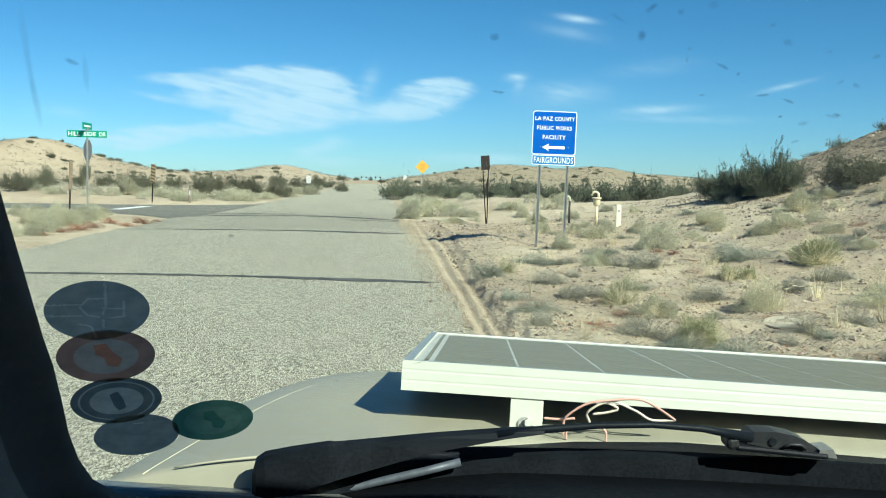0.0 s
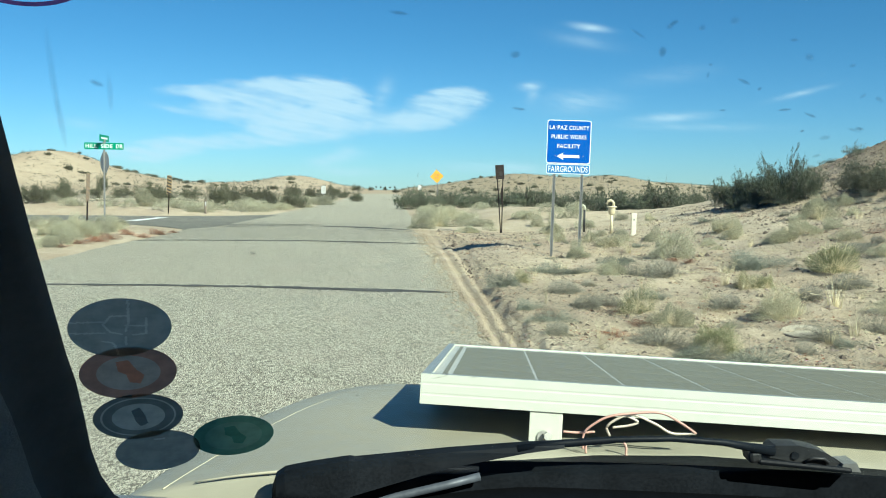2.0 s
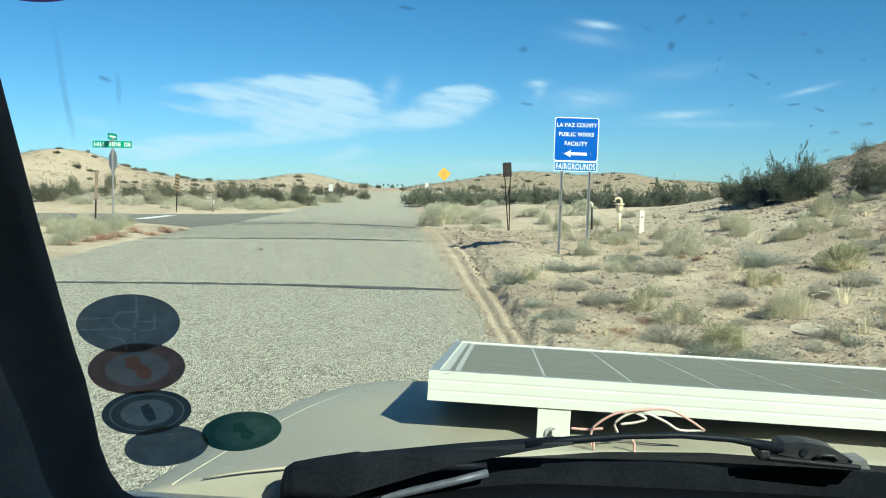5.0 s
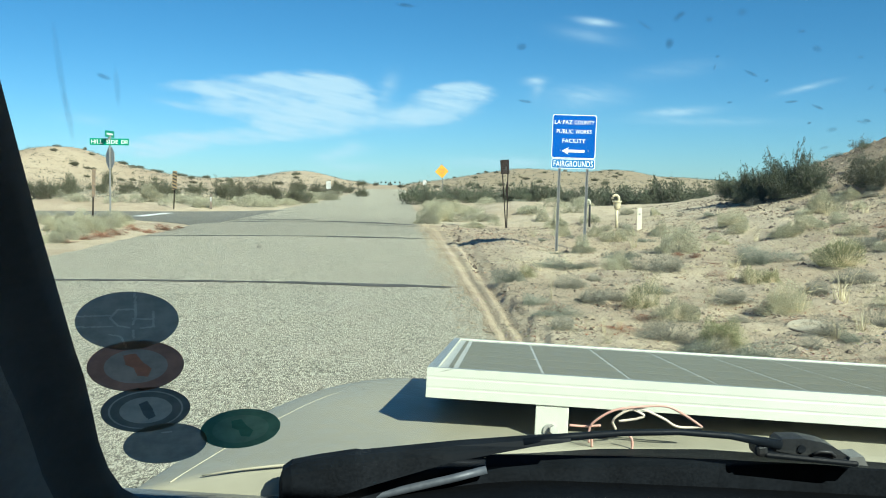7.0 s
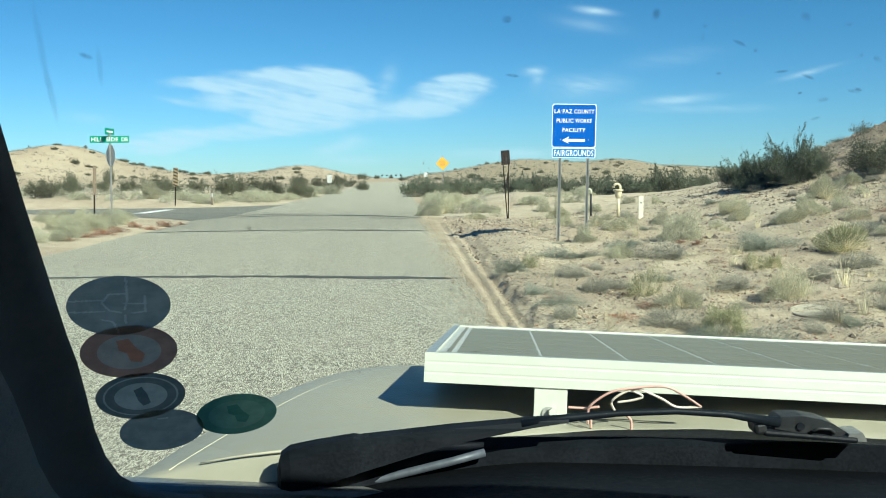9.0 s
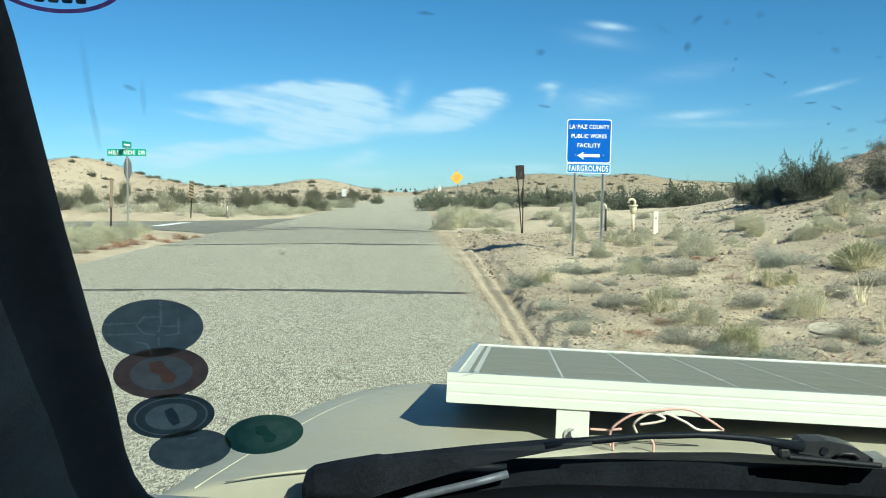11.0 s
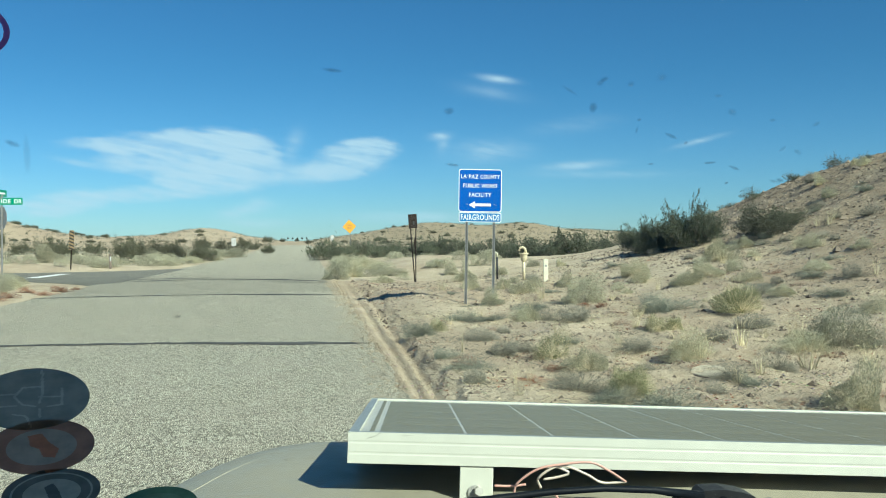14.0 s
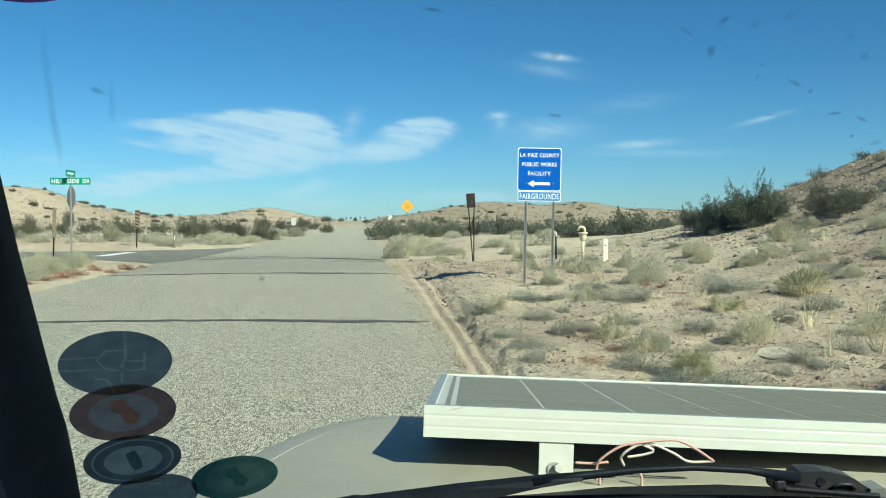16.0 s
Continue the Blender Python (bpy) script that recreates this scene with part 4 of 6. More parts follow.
def make_kinds():
    kinds = {"creosote": [], "far": [], "mid": [], "sparse": [], "bursage_low": [], "creosote_low": [], "bursage": [], "green": [], "grey": [], "straw": [], "red": []}
    for k in range(4):
        kinds["creosote"].append(plant("creosote_bush", creosote_meshes(10 + k), "dark olive creosote bush rooted in pale sand", "shrub", "creosote bushes"))
        kinds["bursage"].append(plant("bursage_shrub", mound_meshes("bursage", 30 + k, 11000, 0.0135, 260, PALE_LEAF, STRAW if k % 2 else GREY_TWIG, 0.005, 0.30, 0.5, 2.4, 0.1), "pale grey-green bursage shrub on sand", "shrub", "bursage shrubs"))
        kinds["grey"].append(plant("dry_grey_shrub", mound_meshes("grey", 70 + k, 8000, 0.012, 520, (SLATE_TWIG, GREY_TWIG)[k % 2], (SLATE_TWIG, GREY_TWIG)[k % 2], 0.006, 0.42, 0.3, 3.0, 0.15), "dry grey twiggy shrub low on the sand", "shrub", "dry grey shrubs"))
    for k in range(3):
        kinds["far"].append(plant("desert_bush", creosote_meshes(130 + k, 2600, 0.032, FAR_LEAF), "grey-green rounded desert bush on the far flats", "shrub", "far desert bushes"))
        kinds["sparse"].append(plant("creosote_bush", creosote_meshes(170 + k, 900, 0.034), "thin creosote bush on the skyline of the hillside", "shrub", "creosote bushes"))
        kinds["mid"].append(plant("desert_bush", creosote_meshes(140 + k, 11000, 0.017, FAR_LEAF), "grey-green desert bush rooted in pale sand", "shrub", "far desert bushes"))
        kinds["creosote_low"].append(plant("creosote_bush", creosote_meshes(150 + k, 3000, 0.03), "dark olive creosote bush beyond the signs", "shrub", "creosote bushes"))
        kinds["bursage_low"].append(plant("bursage_shrub", mound_meshes("bursage", 160 + k, 1800, 0.038, 60, PALE_LEAF, GREY_TWIG, 0.012, 0.26, 0.62), "pale grey-green bursage shrub on sand", "shrub", "bursage shrubs"))
        kinds["green"].append(plant("green_shrub", mound_meshes("green", 50 + k, 10000, 0.0125, 300, GREEN_LEAF, STRAW, 0.0055, 0.32, 0.4, 2.2, 0.16), "olive green low shrub with pale stalks", "shrub", "green shrubs"))
        kinds["straw"].append(plant("dry_grass_tuft", {"blades": tuft_mesh(90 + k, 1.0, 0.8, 22, STRAW, 0.0125, 0.4)}, "straw-coloured dry grass tuft", "grass", "dry grass tufts"))
        kinds["red"].append(plant("red_dead_mat", mound_meshes("red", 110 + k, 3000, 0.025, 120, RED_MAT, BARK, 0.012, 0.35, 0.2, 1.3), "reddish brown mat of dead low plants", "shrub", "reddish mats"))
    return kinds


KINDS = make_kinds()
used = set()
plant_rng = random.Random(5)


def grow(kind, x, y, w, h):
    """A plant of that kind, w metres across and h high."""
    if kind == "grey":
        w, h = w * 1.25, h * 0.75
    if kind == "straw":
        w, h = w * 1.35, h * 1.2
    if kind == "far":
        h = max(h, 0.45 * w)
    base = plant_rng.choice(KINDS[kind])
    turn = plant_rng.uniform(0, 360)
    z = float(ground(x, y)) - 0.02
    half, unit = (0.9 if kind in ("creosote", "creosote_low", "mid", "far", "sparse") else (0.7 if kind == "straw" else 1.0)), 1.0
    m = pose(x, y, z, 0, 0, turn) @ Matrix.Diagonal((w / 2 / half, w / 2 / half, h / unit, 1))
    if base not in used:
        used.add(base)
        base.matrix_basis = m
        return base
    made = copy_thing(base, Matrix.Identity(4))
    made.matrix_basis = m
    return made


# where the plants stand: x, y, width, height
CREOSOTE_LEFT = [
    (-22.14, 46.0, 1.47, 1.21), (-24.38, 50.0, 1.27, 1.01), (-23.84, 52.0, 1.82, 1.38), (-49.16, 110.0, 1.82, 2.49), (-28.76, 70.0, 0.98, 1.43), (-28.48, 75.0, 1.82, 1.34),
    (-19.47, 55.0, 1.47, 1.64), (-20.12, 60.0, 2.1, 1.46), (-22.82, 75.0, 1.63, 1.32), (-16.87, 62.0, 1.82, 1.64), (-16.98, 66.0, 1.51, 1.63), (-19.04, 80.0, 1.53, 1.68),
    (-12.74, 60.0, 1.22, 1.73), (-11.76, 63.0, 1.93, 1.61), (-19.13, 85.0, 1.63, 1.44), (-22.47, 120.0, 2.14, 2.06), (-18.26, 130.0, 2.32, 1.92), (-12.76, 85.0, 1.73, 1.41),
    (-10.92, 95.0, 1.45, 1.28), (-19.1, 115.0, 1.91, 1.58), (-52.52, 130.0, 1.66, 3.47),
]
CREOSOTE_RIGHT = [
    (-3.47, 64.0, 1.63, 1.68), (-2.22, 60.0, 0.99, 1.14), (-1.77, 66.0, 1.18, 1.19), (-1.03, 70.0, 1.25, 1.37), (0.08, 72.0, 1.56, 1.42), (1.16, 74.0, 1.41, 1.36),
    (2.3, 76.0, 1.45, 1.37), (3.87, 72.0, 1.84, 1.45), (4.97, 70.0, 1.52, 1.6), (6.12, 70.0, 1.52, 1.67), (7.52, 72.0, 1.47, 1.47), (8.25, 62.0, 1.42, 1.4),
    (8.63, 58.0, 1.48, 1.42), (9.06, 54.0, 1.51, 1.43), (9.71, 52.0, 1.52, 1.22), (10.38, 50.0, 1.47, 1.13), (11.38, 50.0, 1.47, 1.54), (13.3, 54.0, 1.38, 1.32),
    (14.85, 56.0, 1.07, 1.29), (7.5, 64.0, 1.22, 1.33),
]
SKYLINE_DOTS = [
    (-20.8, 180.0, 2.06, 1.46), (-18.8, 190.0, 1.45, 0.98), (-11.94, 170.0, 1.52, 0.93), (-16.6, 200.0, 1.02, 0.84), (-81.52, 165.0, 1.26, 1.48), (-72.09, 155.0, 1.38, 0.05),
    (-66.1, 150.0, 1.15, 1.27), (-72.99, 170.0, 0.87, 0.75), (-67.85, 175.0, 1.56, 0.09), (-65.23, 178.0, 1.59, 0.63), (-63.73, 170.0, 1.73, 0.39), (-64.59, 184.0, 1.41, 0.47),
    (-57.86, 180.0, 1.61, 0.28), (-53.87, 185.0, 1.41, 0.54), (5.55, 222.0, 1.13, 0.8), (7.83, 215.0, 1.37, 0.34), (25.88, 228.0, 1.16, 0.88), (37.39, 228.0, 1.45, 0.63),
    (33.89, 222.0, 1.13, 0.4), (13.19, 190.0, 1.7, 0.66), (15.36, 180.0, 1.61, 0.85), (27.64, 175.0, 1.56, 1.26),
]
BURSAGE_NEAR = [
    (4.1, 17.02, 0.91, 0.56), (2.4, 17.67, 0.47, 0.35), (3.42, 19.9, 0.74, 0.33), (3.17, 21.44, 0.41, 0.34), (6.5, 21.38, 0.6, 0.32), (6.22, 20.03, 0.56, 0.32),
    (6.73, 18.39, 0.59, 0.34), (8.39, 20.95, 0.88, 0.63), (9.6, 22.27, 0.6, 0.35), (7.15, 18.63, 0.88, 0.36), (3.89, 21.11, 0.48, 0.27), (11.44, 95.05, 1.57, 0.72),
    (5.17, 37.94, 0.73, 0.41), (2.78, 31.2, 0.52, 0.39), (2.64, 25.09, 0.64, 0.3), (2.56, 35.05, 0.67, 0.24), (0.82, 32.18, 1.23, 0.32), (0.23, 36.42, 1.16, 0.37),
    (-0.95, 49.62, 1.58, 0.54), (0.35, 27.11, 0.76, 0.28),
]
GREEN_NEAR = [
    (5.73, 13.5, 1.03, 0.56), (3.93, 12.11, 0.43, 0.29), (2.07, 10.1, 0.45, 0.3), (2.33, 7.96, 0.56, 0.4), (0.92, 13.01, 0.36, 0.25), (4.18, 12.04, 0.31, 0.23),
]
GREY_NEAR = [
    (4.87, 14.75, 0.94, 0.35), (3.27, 14.04, 0.89, 0.23), (1.46, 14.66, 0.56, 0.26), (0.68, 12.44, 0.4, 0.3), (1.46, 11.95, 0.53, 0.23), (1.52, 10.53, 0.54, 0.2),
    (3.18, 10.38, 0.6, 0.15), (1.95, 8.43, 0.64, 0.19), (1.01, 9.45, 0.42, 0.18), (2.07, 7.67, 0.44, 0.19), (5.35, 12.05, 0.69, 0.24), (3.58, 8.63, 0.38, 0.16),
    (3.68, 8.36, 0.32, 0.11), (0.8, 10.25, 0.33, 0.16), (1.0, 8.6, 0.38, 0.19), (4.28, 10.86, 0.48, 0.21), (4.18, 8.86, 0.34, 0.23),
]
RED_NEAR = [
    (1.02, 9.6, 0.31, 0.1), (1.95, 9.35, 0.32, 0.1), (2.68, 7.95, 0.2, 0.05), (3.42, 9.08, 0.23, 0.05), (4.09, 15.7, 0.3, 0.11), (1.61, 15.18, 0.23, 0.08),
    (3.47, 10.08, 0.19, 0.06), (3.73, 10.0, 0.19, 0.05), (3.96, 16.17, 0.41, 0.08),
]
RED_LEFT = [
    (-8.59, 18.91, 0.48, 0.12), (-8.63, 20.0, 0.64, 0.15), (-8.6, 20.87, 0.66, 0.22), (-8.62, 21.77, 0.56, 0.22), (-8.88, 23.66, 0.51, 0.23), (-8.34, 24.5, 0.62, 0.22),
    (-8.29, 23.11, 0.59, 0.15), (-8.21, 25.48, 0.39, 0.11),
]
SAGE_LEFT = [
    (-9.01, 19.69, 0.75, 0.46), (-9.51, 22.04, 0.7, 0.52), (-9.93, 24.5, 0.94, 0.44), (-9.89, 25.42, 0.58, 0.36), (-10.95, 23.28, 0.59, 0.3), (-11.04, 25.23, 0.64, 0.37),
]
STALKS = [
    (1.3, 7.9, 0.15, 0.25), (1.36, 8.47, 0.09, 0.25), (2.54, 12.31, 0.09, 0.42), (4.36, 14.27, 0.31, 0.32), (1.07, 10.73, 0.08, 0.55), (1.22, 14.11, 0.23, 0.23),
    (3.17, 11.29, 0.22, 0.3), (4.54, 12.99, 0.28, 0.29), (3.87, 8.61, 0.27, 0.3), (3.58, 8.48, 0.22, 0.22), (2.79, 10.02, 0.13, 0.25), (3.93, 11.01, 0.14, 0.28),
    (1.54, 8.72, 0.11, 0.2),
]
CREOSOTE_HILL = [
    (8.5, 27.58, 1.6, 1.15), (9.2, 25.46, 1.5, 1.55), (8.86, 26.5, 1.5, 1.35), (9.82, 25.26, 1.1, 1.0), (8.3, 26.2, 0.9, 0.6),
]
SAGE_BANK = [
    (-10.22, 21.88, 0.7, 0.31), (-10.39, 23.05, 0.73, 0.37), (-9.3, 22.22, 0.71, 0.34), (-9.23, 20.77, 0.66, 0.29), (-10.3, 24.44, 0.69, 0.38), (-10.28, 25.99, 0.73, 0.33),
    (-8.72, 18.78, 0.43, 0.24), (-9.47, 23.18, 0.59, 0.33), (-10.8, 28.24, 0.54, 0.25), (-11.98, 24.97, 0.64, 0.32), (-11.6, 25.38, 0.71, 0.29), (-9.0, 18.2, 0.6, 0.3),
]
SLOPE_SHRUBS = [
    (5.29, 9.85, 0.94, 0.43), (4.06, 7.12, 0.59, 0.36), (4.83, 9.62, 0.55, 0.19), (6.91, 11.78, 0.45, 0.23), (6.87, 14.37, 0.46, 0.23), (7.51, 17.14, 0.55, 0.22), (6.57, 18.38, 0.59, 0.26), (8.71, 16.74, 0.64, 0.22),
]
HILL_BUSH = [
    (10.4, 22.7, 1.6, 0.78), (11.1, 23.4, 1.4, 0.72),
]
SPARSE_HILL = [
    (14.22, 32.39, 0.78, 0.54), (16.05, 32.76, 0.75, 0.46), (17.77, 32.65, 0.93, 0.58), (16.6, 28.67, 0.62, 0.29), (12.4, 28.0, 0.9, 0.6), (11.3, 29.0, 1.2, 0.8),
]
BURSAGE_LEFT = [
    (-17.4, 49.19, 1.88, 0.81), (-15.79, 51.09, 1.63, 0.52), (-11.75, 58.48, 1.49, 0.52), (-11.8, 66.06, 2.1, 0.67), (-11.95, 78.07, 1.99, 0.8), (-13.1, 44.6, 1.5, 0.5),
    (-1.24, 30.02, 0.95, 0.57), (-0.68, 32.22, 1.15, 0.61), (-0.39, 40.04, 1.53, 0.61), (-1.68, 52.51, 1.34, 0.73), (-1.1, 36.0, 1.3, 0.6), (-1.5, 45.0, 1.4, 0.65),
]
for kind, rows in (("bursage", BURSAGE_NEAR), ("bursage", BURSAGE_LEFT), ("bursage", SAGE_LEFT), ("bursage", SAGE_BANK), ("green", GREEN_NEAR), ("grey", GREY_NEAR), ("red", RED_NEAR), ("red", RED_LEFT), ("straw", STALKS), ("mid", CREOSOTE_LEFT), ("creosote_low", [(x, y, 1.45 * w, 1.15 * h) for x, y, w, h in CREOSOTE_RIGHT]), ("far", SKYLINE_DOTS), ("creosote", CREOSOTE_HILL), ("mid", HILL_BUSH), ("bursage", SLOPE_SHRUBS), ("sparse", SPARSE_HILL)):
    for row in rows:
        grow(kind, *row)


def scatter(kind, count, area, w, h, seed, gap=0.3):
    """Plants strewn over a stretch, clear of the roads."""
    rng = random.Random(seed)
    x0, x1, y0, y1 = area
    done = 0
    for _ in range(count * 30):
        if done >= count:
            break
        x, y = rng.uniform(x0, x1), rng.uniform(y0, y1)
        s = x - float(road_right(y))
        if -ROAD_WIDTH - gap - 0.3 < s < gap + 0.6 or (s < 0 and float(side_road(np.array(x), np.array(y))) > 0.05):
            continue
        k = rng.uniform(0.6, 1.4)
        grow(kind, x, y, w * k, h * k * rng.uniform(0.8, 1.2))
        done += 1


scatter("grey", 70, (1.5, 15, 5.5, 26), 0.42, 0.16, 2)
scatter("bursage", 36, (2, 18, 9, 32), 0.42, 0.26, 1)
scatter("straw", 60, (1.6, 13, 5, 22), 0.3, 0.32, 3)
scatter("red", 26, (1.4, 9, 5, 18), 0.35, 0.05, 4)
scatter("bursage_low", 30, (-3, 6, 28, 48), 0.75, 0.32, 6)
scatter("grey", 50, (10, 26, 14, 36), 0.5, 0.25, 12)
scatter("creosote_low", 16, (3, 30, 64, 90), 2.2, 0.8, 17)
scatter("far", 14, (-52, -14, 80, 130), 1.6, 0.9, 8)
scatter("bursage_low", 50, (-40, -8, 42, 75), 0.8, 0.35, 9)
scatter("bursage_low", 60, (-17, -8.5, 46, 110), 1.2, 0.42, 19)
scatter("far", 60, (-110, -16, 120, 190), 1.3, 0.6, 10)
scatter("far", 70, (-6, 90, 110, 225), 1.2, 0.55, 11)


def strew(name, label, count, sample, make, mat, seed, anywhere=False):
    """Many small bits on the sand as one object."""
    rng = np.random.default_rng(seed)
    x, y = sample(rng, count)
    s = x - road_right(y)
    keep = anywhere | ((s > 0.15) | (s < -ROAD_WIDTH - 0.3)) & ~((s < 0) & (side_road(x, y) > 0.3))
    x, y = x[keep], y[keep]
    v, f = make(rng, np.stack([x, y, ground(x, y)], -1))
    tagged(new(name, mesh_from(name, v, f, mat)), label, name.replace("_", " "), kind="stuff")


def pebbles(rng, c):
    n = len(c)
    size = 0.0075 * np.exp(rng.normal(size=(n, 1)) * 0.55) * (1 + c[:, 1:2] / 14)
    ring = np.array([[1, 0, 0], [0, 1, 0], [-1, 0, 0], [0, -1, 0], [0.1, -0.1, 0.75], [0, 0, -0.5]])
    v = ring[None] * rng.uniform(0.6, 1.3, (n, 6, 3)) * size[:, None]
    q = rng.uniform(0, 6.3, n)
    cq, sq = np.cos(q)[:, None], np.sin(q)[:, None]
    v = np.stack([v[..., 0] * cq - v[..., 1] * sq, v[..., 0] * sq + v[..., 1] * cq, v[..., 2]], -1) + c[:, None]
    f = np.array([[0, 1, 4], [1, 2, 4], [2, 3, 4], [3, 0, 4], [1, 0, 5], [2, 1, 5], [3, 2, 5], [0, 3, 5]])
    return v.reshape(-1, 3), (6 * np.arange(n)[:, None, None] + f[None]).reshape(-1, 3)


def litter(rng, c):
    n = len(c)
    q = rng.uniform(0, 6.3, n)
    d = np.stack([np.cos(q), np.sin(q), rng.uniform(0.05, 0.7, n)], -1) * rng.uniform(0.04, 0.14, (n, 1))
    return twig_blades(rng, c, c + d, 0.0022)


def dead_leaves(rng, c):
    return leaf_quads(rng, c + np.array([0, 0, 0.006]), 0.011, 0.6, 1.3)


def right_field(rng, n):
    y = 4.5 + 24 * rng.uniform(0, 1, n) ** 1.4
    return road_right(y) + 0.3 + (4 + 0.5 * y) * rng.uniform(0, 1, n), y


def road_edge(rng, n):
    y = 4.5 + 26 * rng.uniform(0, 1, n) ** 1.3
    return road_right(y) + 0.05 - 0.22 * np.abs(rng.normal(size=n)), y


def grit(rng, c):
    v, f = pebbles(rng, c + np.array([0, 0, 0.006]))
    mid = np.repeat(c + np.array([0, 0, 0.006]), 6, axis=0)
    return mid + (v - mid) * np.array([0.5, 0.5, 0.3]), f


def clustered(rng, n):
    k = max(n // 60, 1)
    x, y = right_field(rng, k)
    pick = rng.integers(0, k, n)
    return x[pick] + rng.normal(size=n) * 0.28, y[pick] + rng.normal(size=n) * 0.28


def hillside(rng, n):
    y = rng.uniform(13, 40, n)
    return 7 + 18 * rng.uniform(0, 1, n) ** 0.8 + 0 * y, y


def scrub(rng, c, m=26, leaf=0.075):
    """Small far shrubs, a dozen leaf clumps each."""
    n = len(c)
    size = rng.uniform(0.25, 0.75, (n, 1, 1))
    d = rng.normal(size=(n, m, 3)) * np.array([0.5, 0.5, 0.3])
    d[..., 2] = np.abs(d[..., 2])
    p = (c[:, None] + d * size).reshape(-1, 3)
    return leaf_quads(rng, p, leaf, 0.0, 1.2)


def low_scrub(rng, c):
    return scrub(rng, c, 14, 0.07)


def fine_scrub(rng, c):
    return scrub(rng, c, 90, 0.04)


def hill_pebbles(rng, c):
    v, f = pebbles(rng, c)
    mid = np.repeat(c, 6, axis=0)
    return mid + (v - mid) * 0.95, f


def far_slopes(rng, n):
    y = rng.uniform(115, 260, n)
    return rng.uniform(-0.62, 0.5, n) * y, y


def left_flats(rng, n):
    y = rng.uniform(42, 110, n)
    return road_right(y) - ROAD_WIDTH - 1 - rng.uniform(0, 1, n) * 0.45 * y, y


def left_verge(rng, n):
    y = rng.uniform(15, 48, n)
    return road_right(y) - ROAD_WIDTH - 0.4 - 6.0 * rng.uniform(0, 1, n), y


strew("far_scrub", "grey-brown scrub dotted over the far hills", 6500, far_slopes, low_scrub, GREY_TWIG, 41)
strew("dark_scrub", "small dark bushes dotted over the far hills", 2200, far_slopes, low_scrub, FAR_LEAF, 42)
strew("pale_scrub", "low pale scrub on the flats beyond the side street", 230, left_flats, fine_scrub, GREY_TWIG, 43)
strew("low_tufts", "small dark tufts on the flats beyond the side street", 90, left_flats, fine_scrub, FAR_LEAF, 44)
strew("left_litter", "dry twigs and stalks along the left verge", 9000, left_verge, litter, GREY_TWIG, 45)
strew("gravel", "small brown and grey stones strewn over sand", 14000, right_field, pebbles, LOOSE_STONE, 31)
strew("hill_stones", "brown stones on the dry hillside", 30000, hillside, hill_pebbles, LOOSE_STONE, 32)
strew("edge_grit", "loose sand-coloured grit along the road edge", 6000, road_edge, grit, SAND, 36, True)
strew("dry_litter", "broken dry twigs and stalks on the sand", 22000, clustered, litter, GREY_TWIG, 33)
strew("leaf_litter", "reddish brown dead leaves lying in patches on sand", 9000, clustered, dead_leaves, RED_MAT, 35)
strew("straw_litter", "short straw stubble on the sand", 9000, clustered, litter, STRAW, 34)


# ---- the vehicle and what is fixed to it ----
CAR = Matrix.Translation((0, 0, 1.55)) @ Matrix.Rotation(radians(-1.0), 4, Vector((0, math.cos(radians(4.48)), -math.sin(radians(4.48))))) @ Matrix.Translation((0, 0, -1.55))
MID = 0.37


def glass_y(x, z):
    """The inside of the windshield, raked and bowed."""
    return 0.799 - 1.064 * (z - 1.43) - 0.2905 * (x - 0.3515) ** 2


def hood_z(x, y):
    bulge = 0.021 * float(smooth_step(0.12, 0.42, x) * smooth_step(1.06, 1.15, y))
    return bulge + 1.24 - 0.055 * (x + 0.11) - 0.02 * (y - 1.2) - 0.26 * max(0.0, y - 1.25) ** 2 - 0.6 * max(0.0, -0.1 - x) ** 2 - 0.6 * max(0.0, x - 0.84) ** 2


def hood_left(y):
    """The outer edge of the hood and wing on the driver's side."""
    return float(np.interp(y, (0.96, 1.0, 1.12, 1.25, 1.3, 1.4, 1.5, 1.6, 1.66, 1.70), (-0.385, -0.376, -0.345, -0.302, -0.283, -0.24, -0.185, -0.125, -0.08, -0.03)))


COWL_EDGE = [(-0.18, 0.958), (-0.05, 0.985), (0.0, 0.995), (0.07, 1.016), (0.16, 1.052), (0.29, 1.072), (0.40, 1.066), (0.55, 1.05), (0.80, 1.03), (1.05, 0.99)]


def cowl_line(x):
    """Where the black cowl meets the rear of the hood."""
    return float(np.interp(x, [p[0] for p in COWL_EDGE], [p[1] for p in COWL_EDGE]))


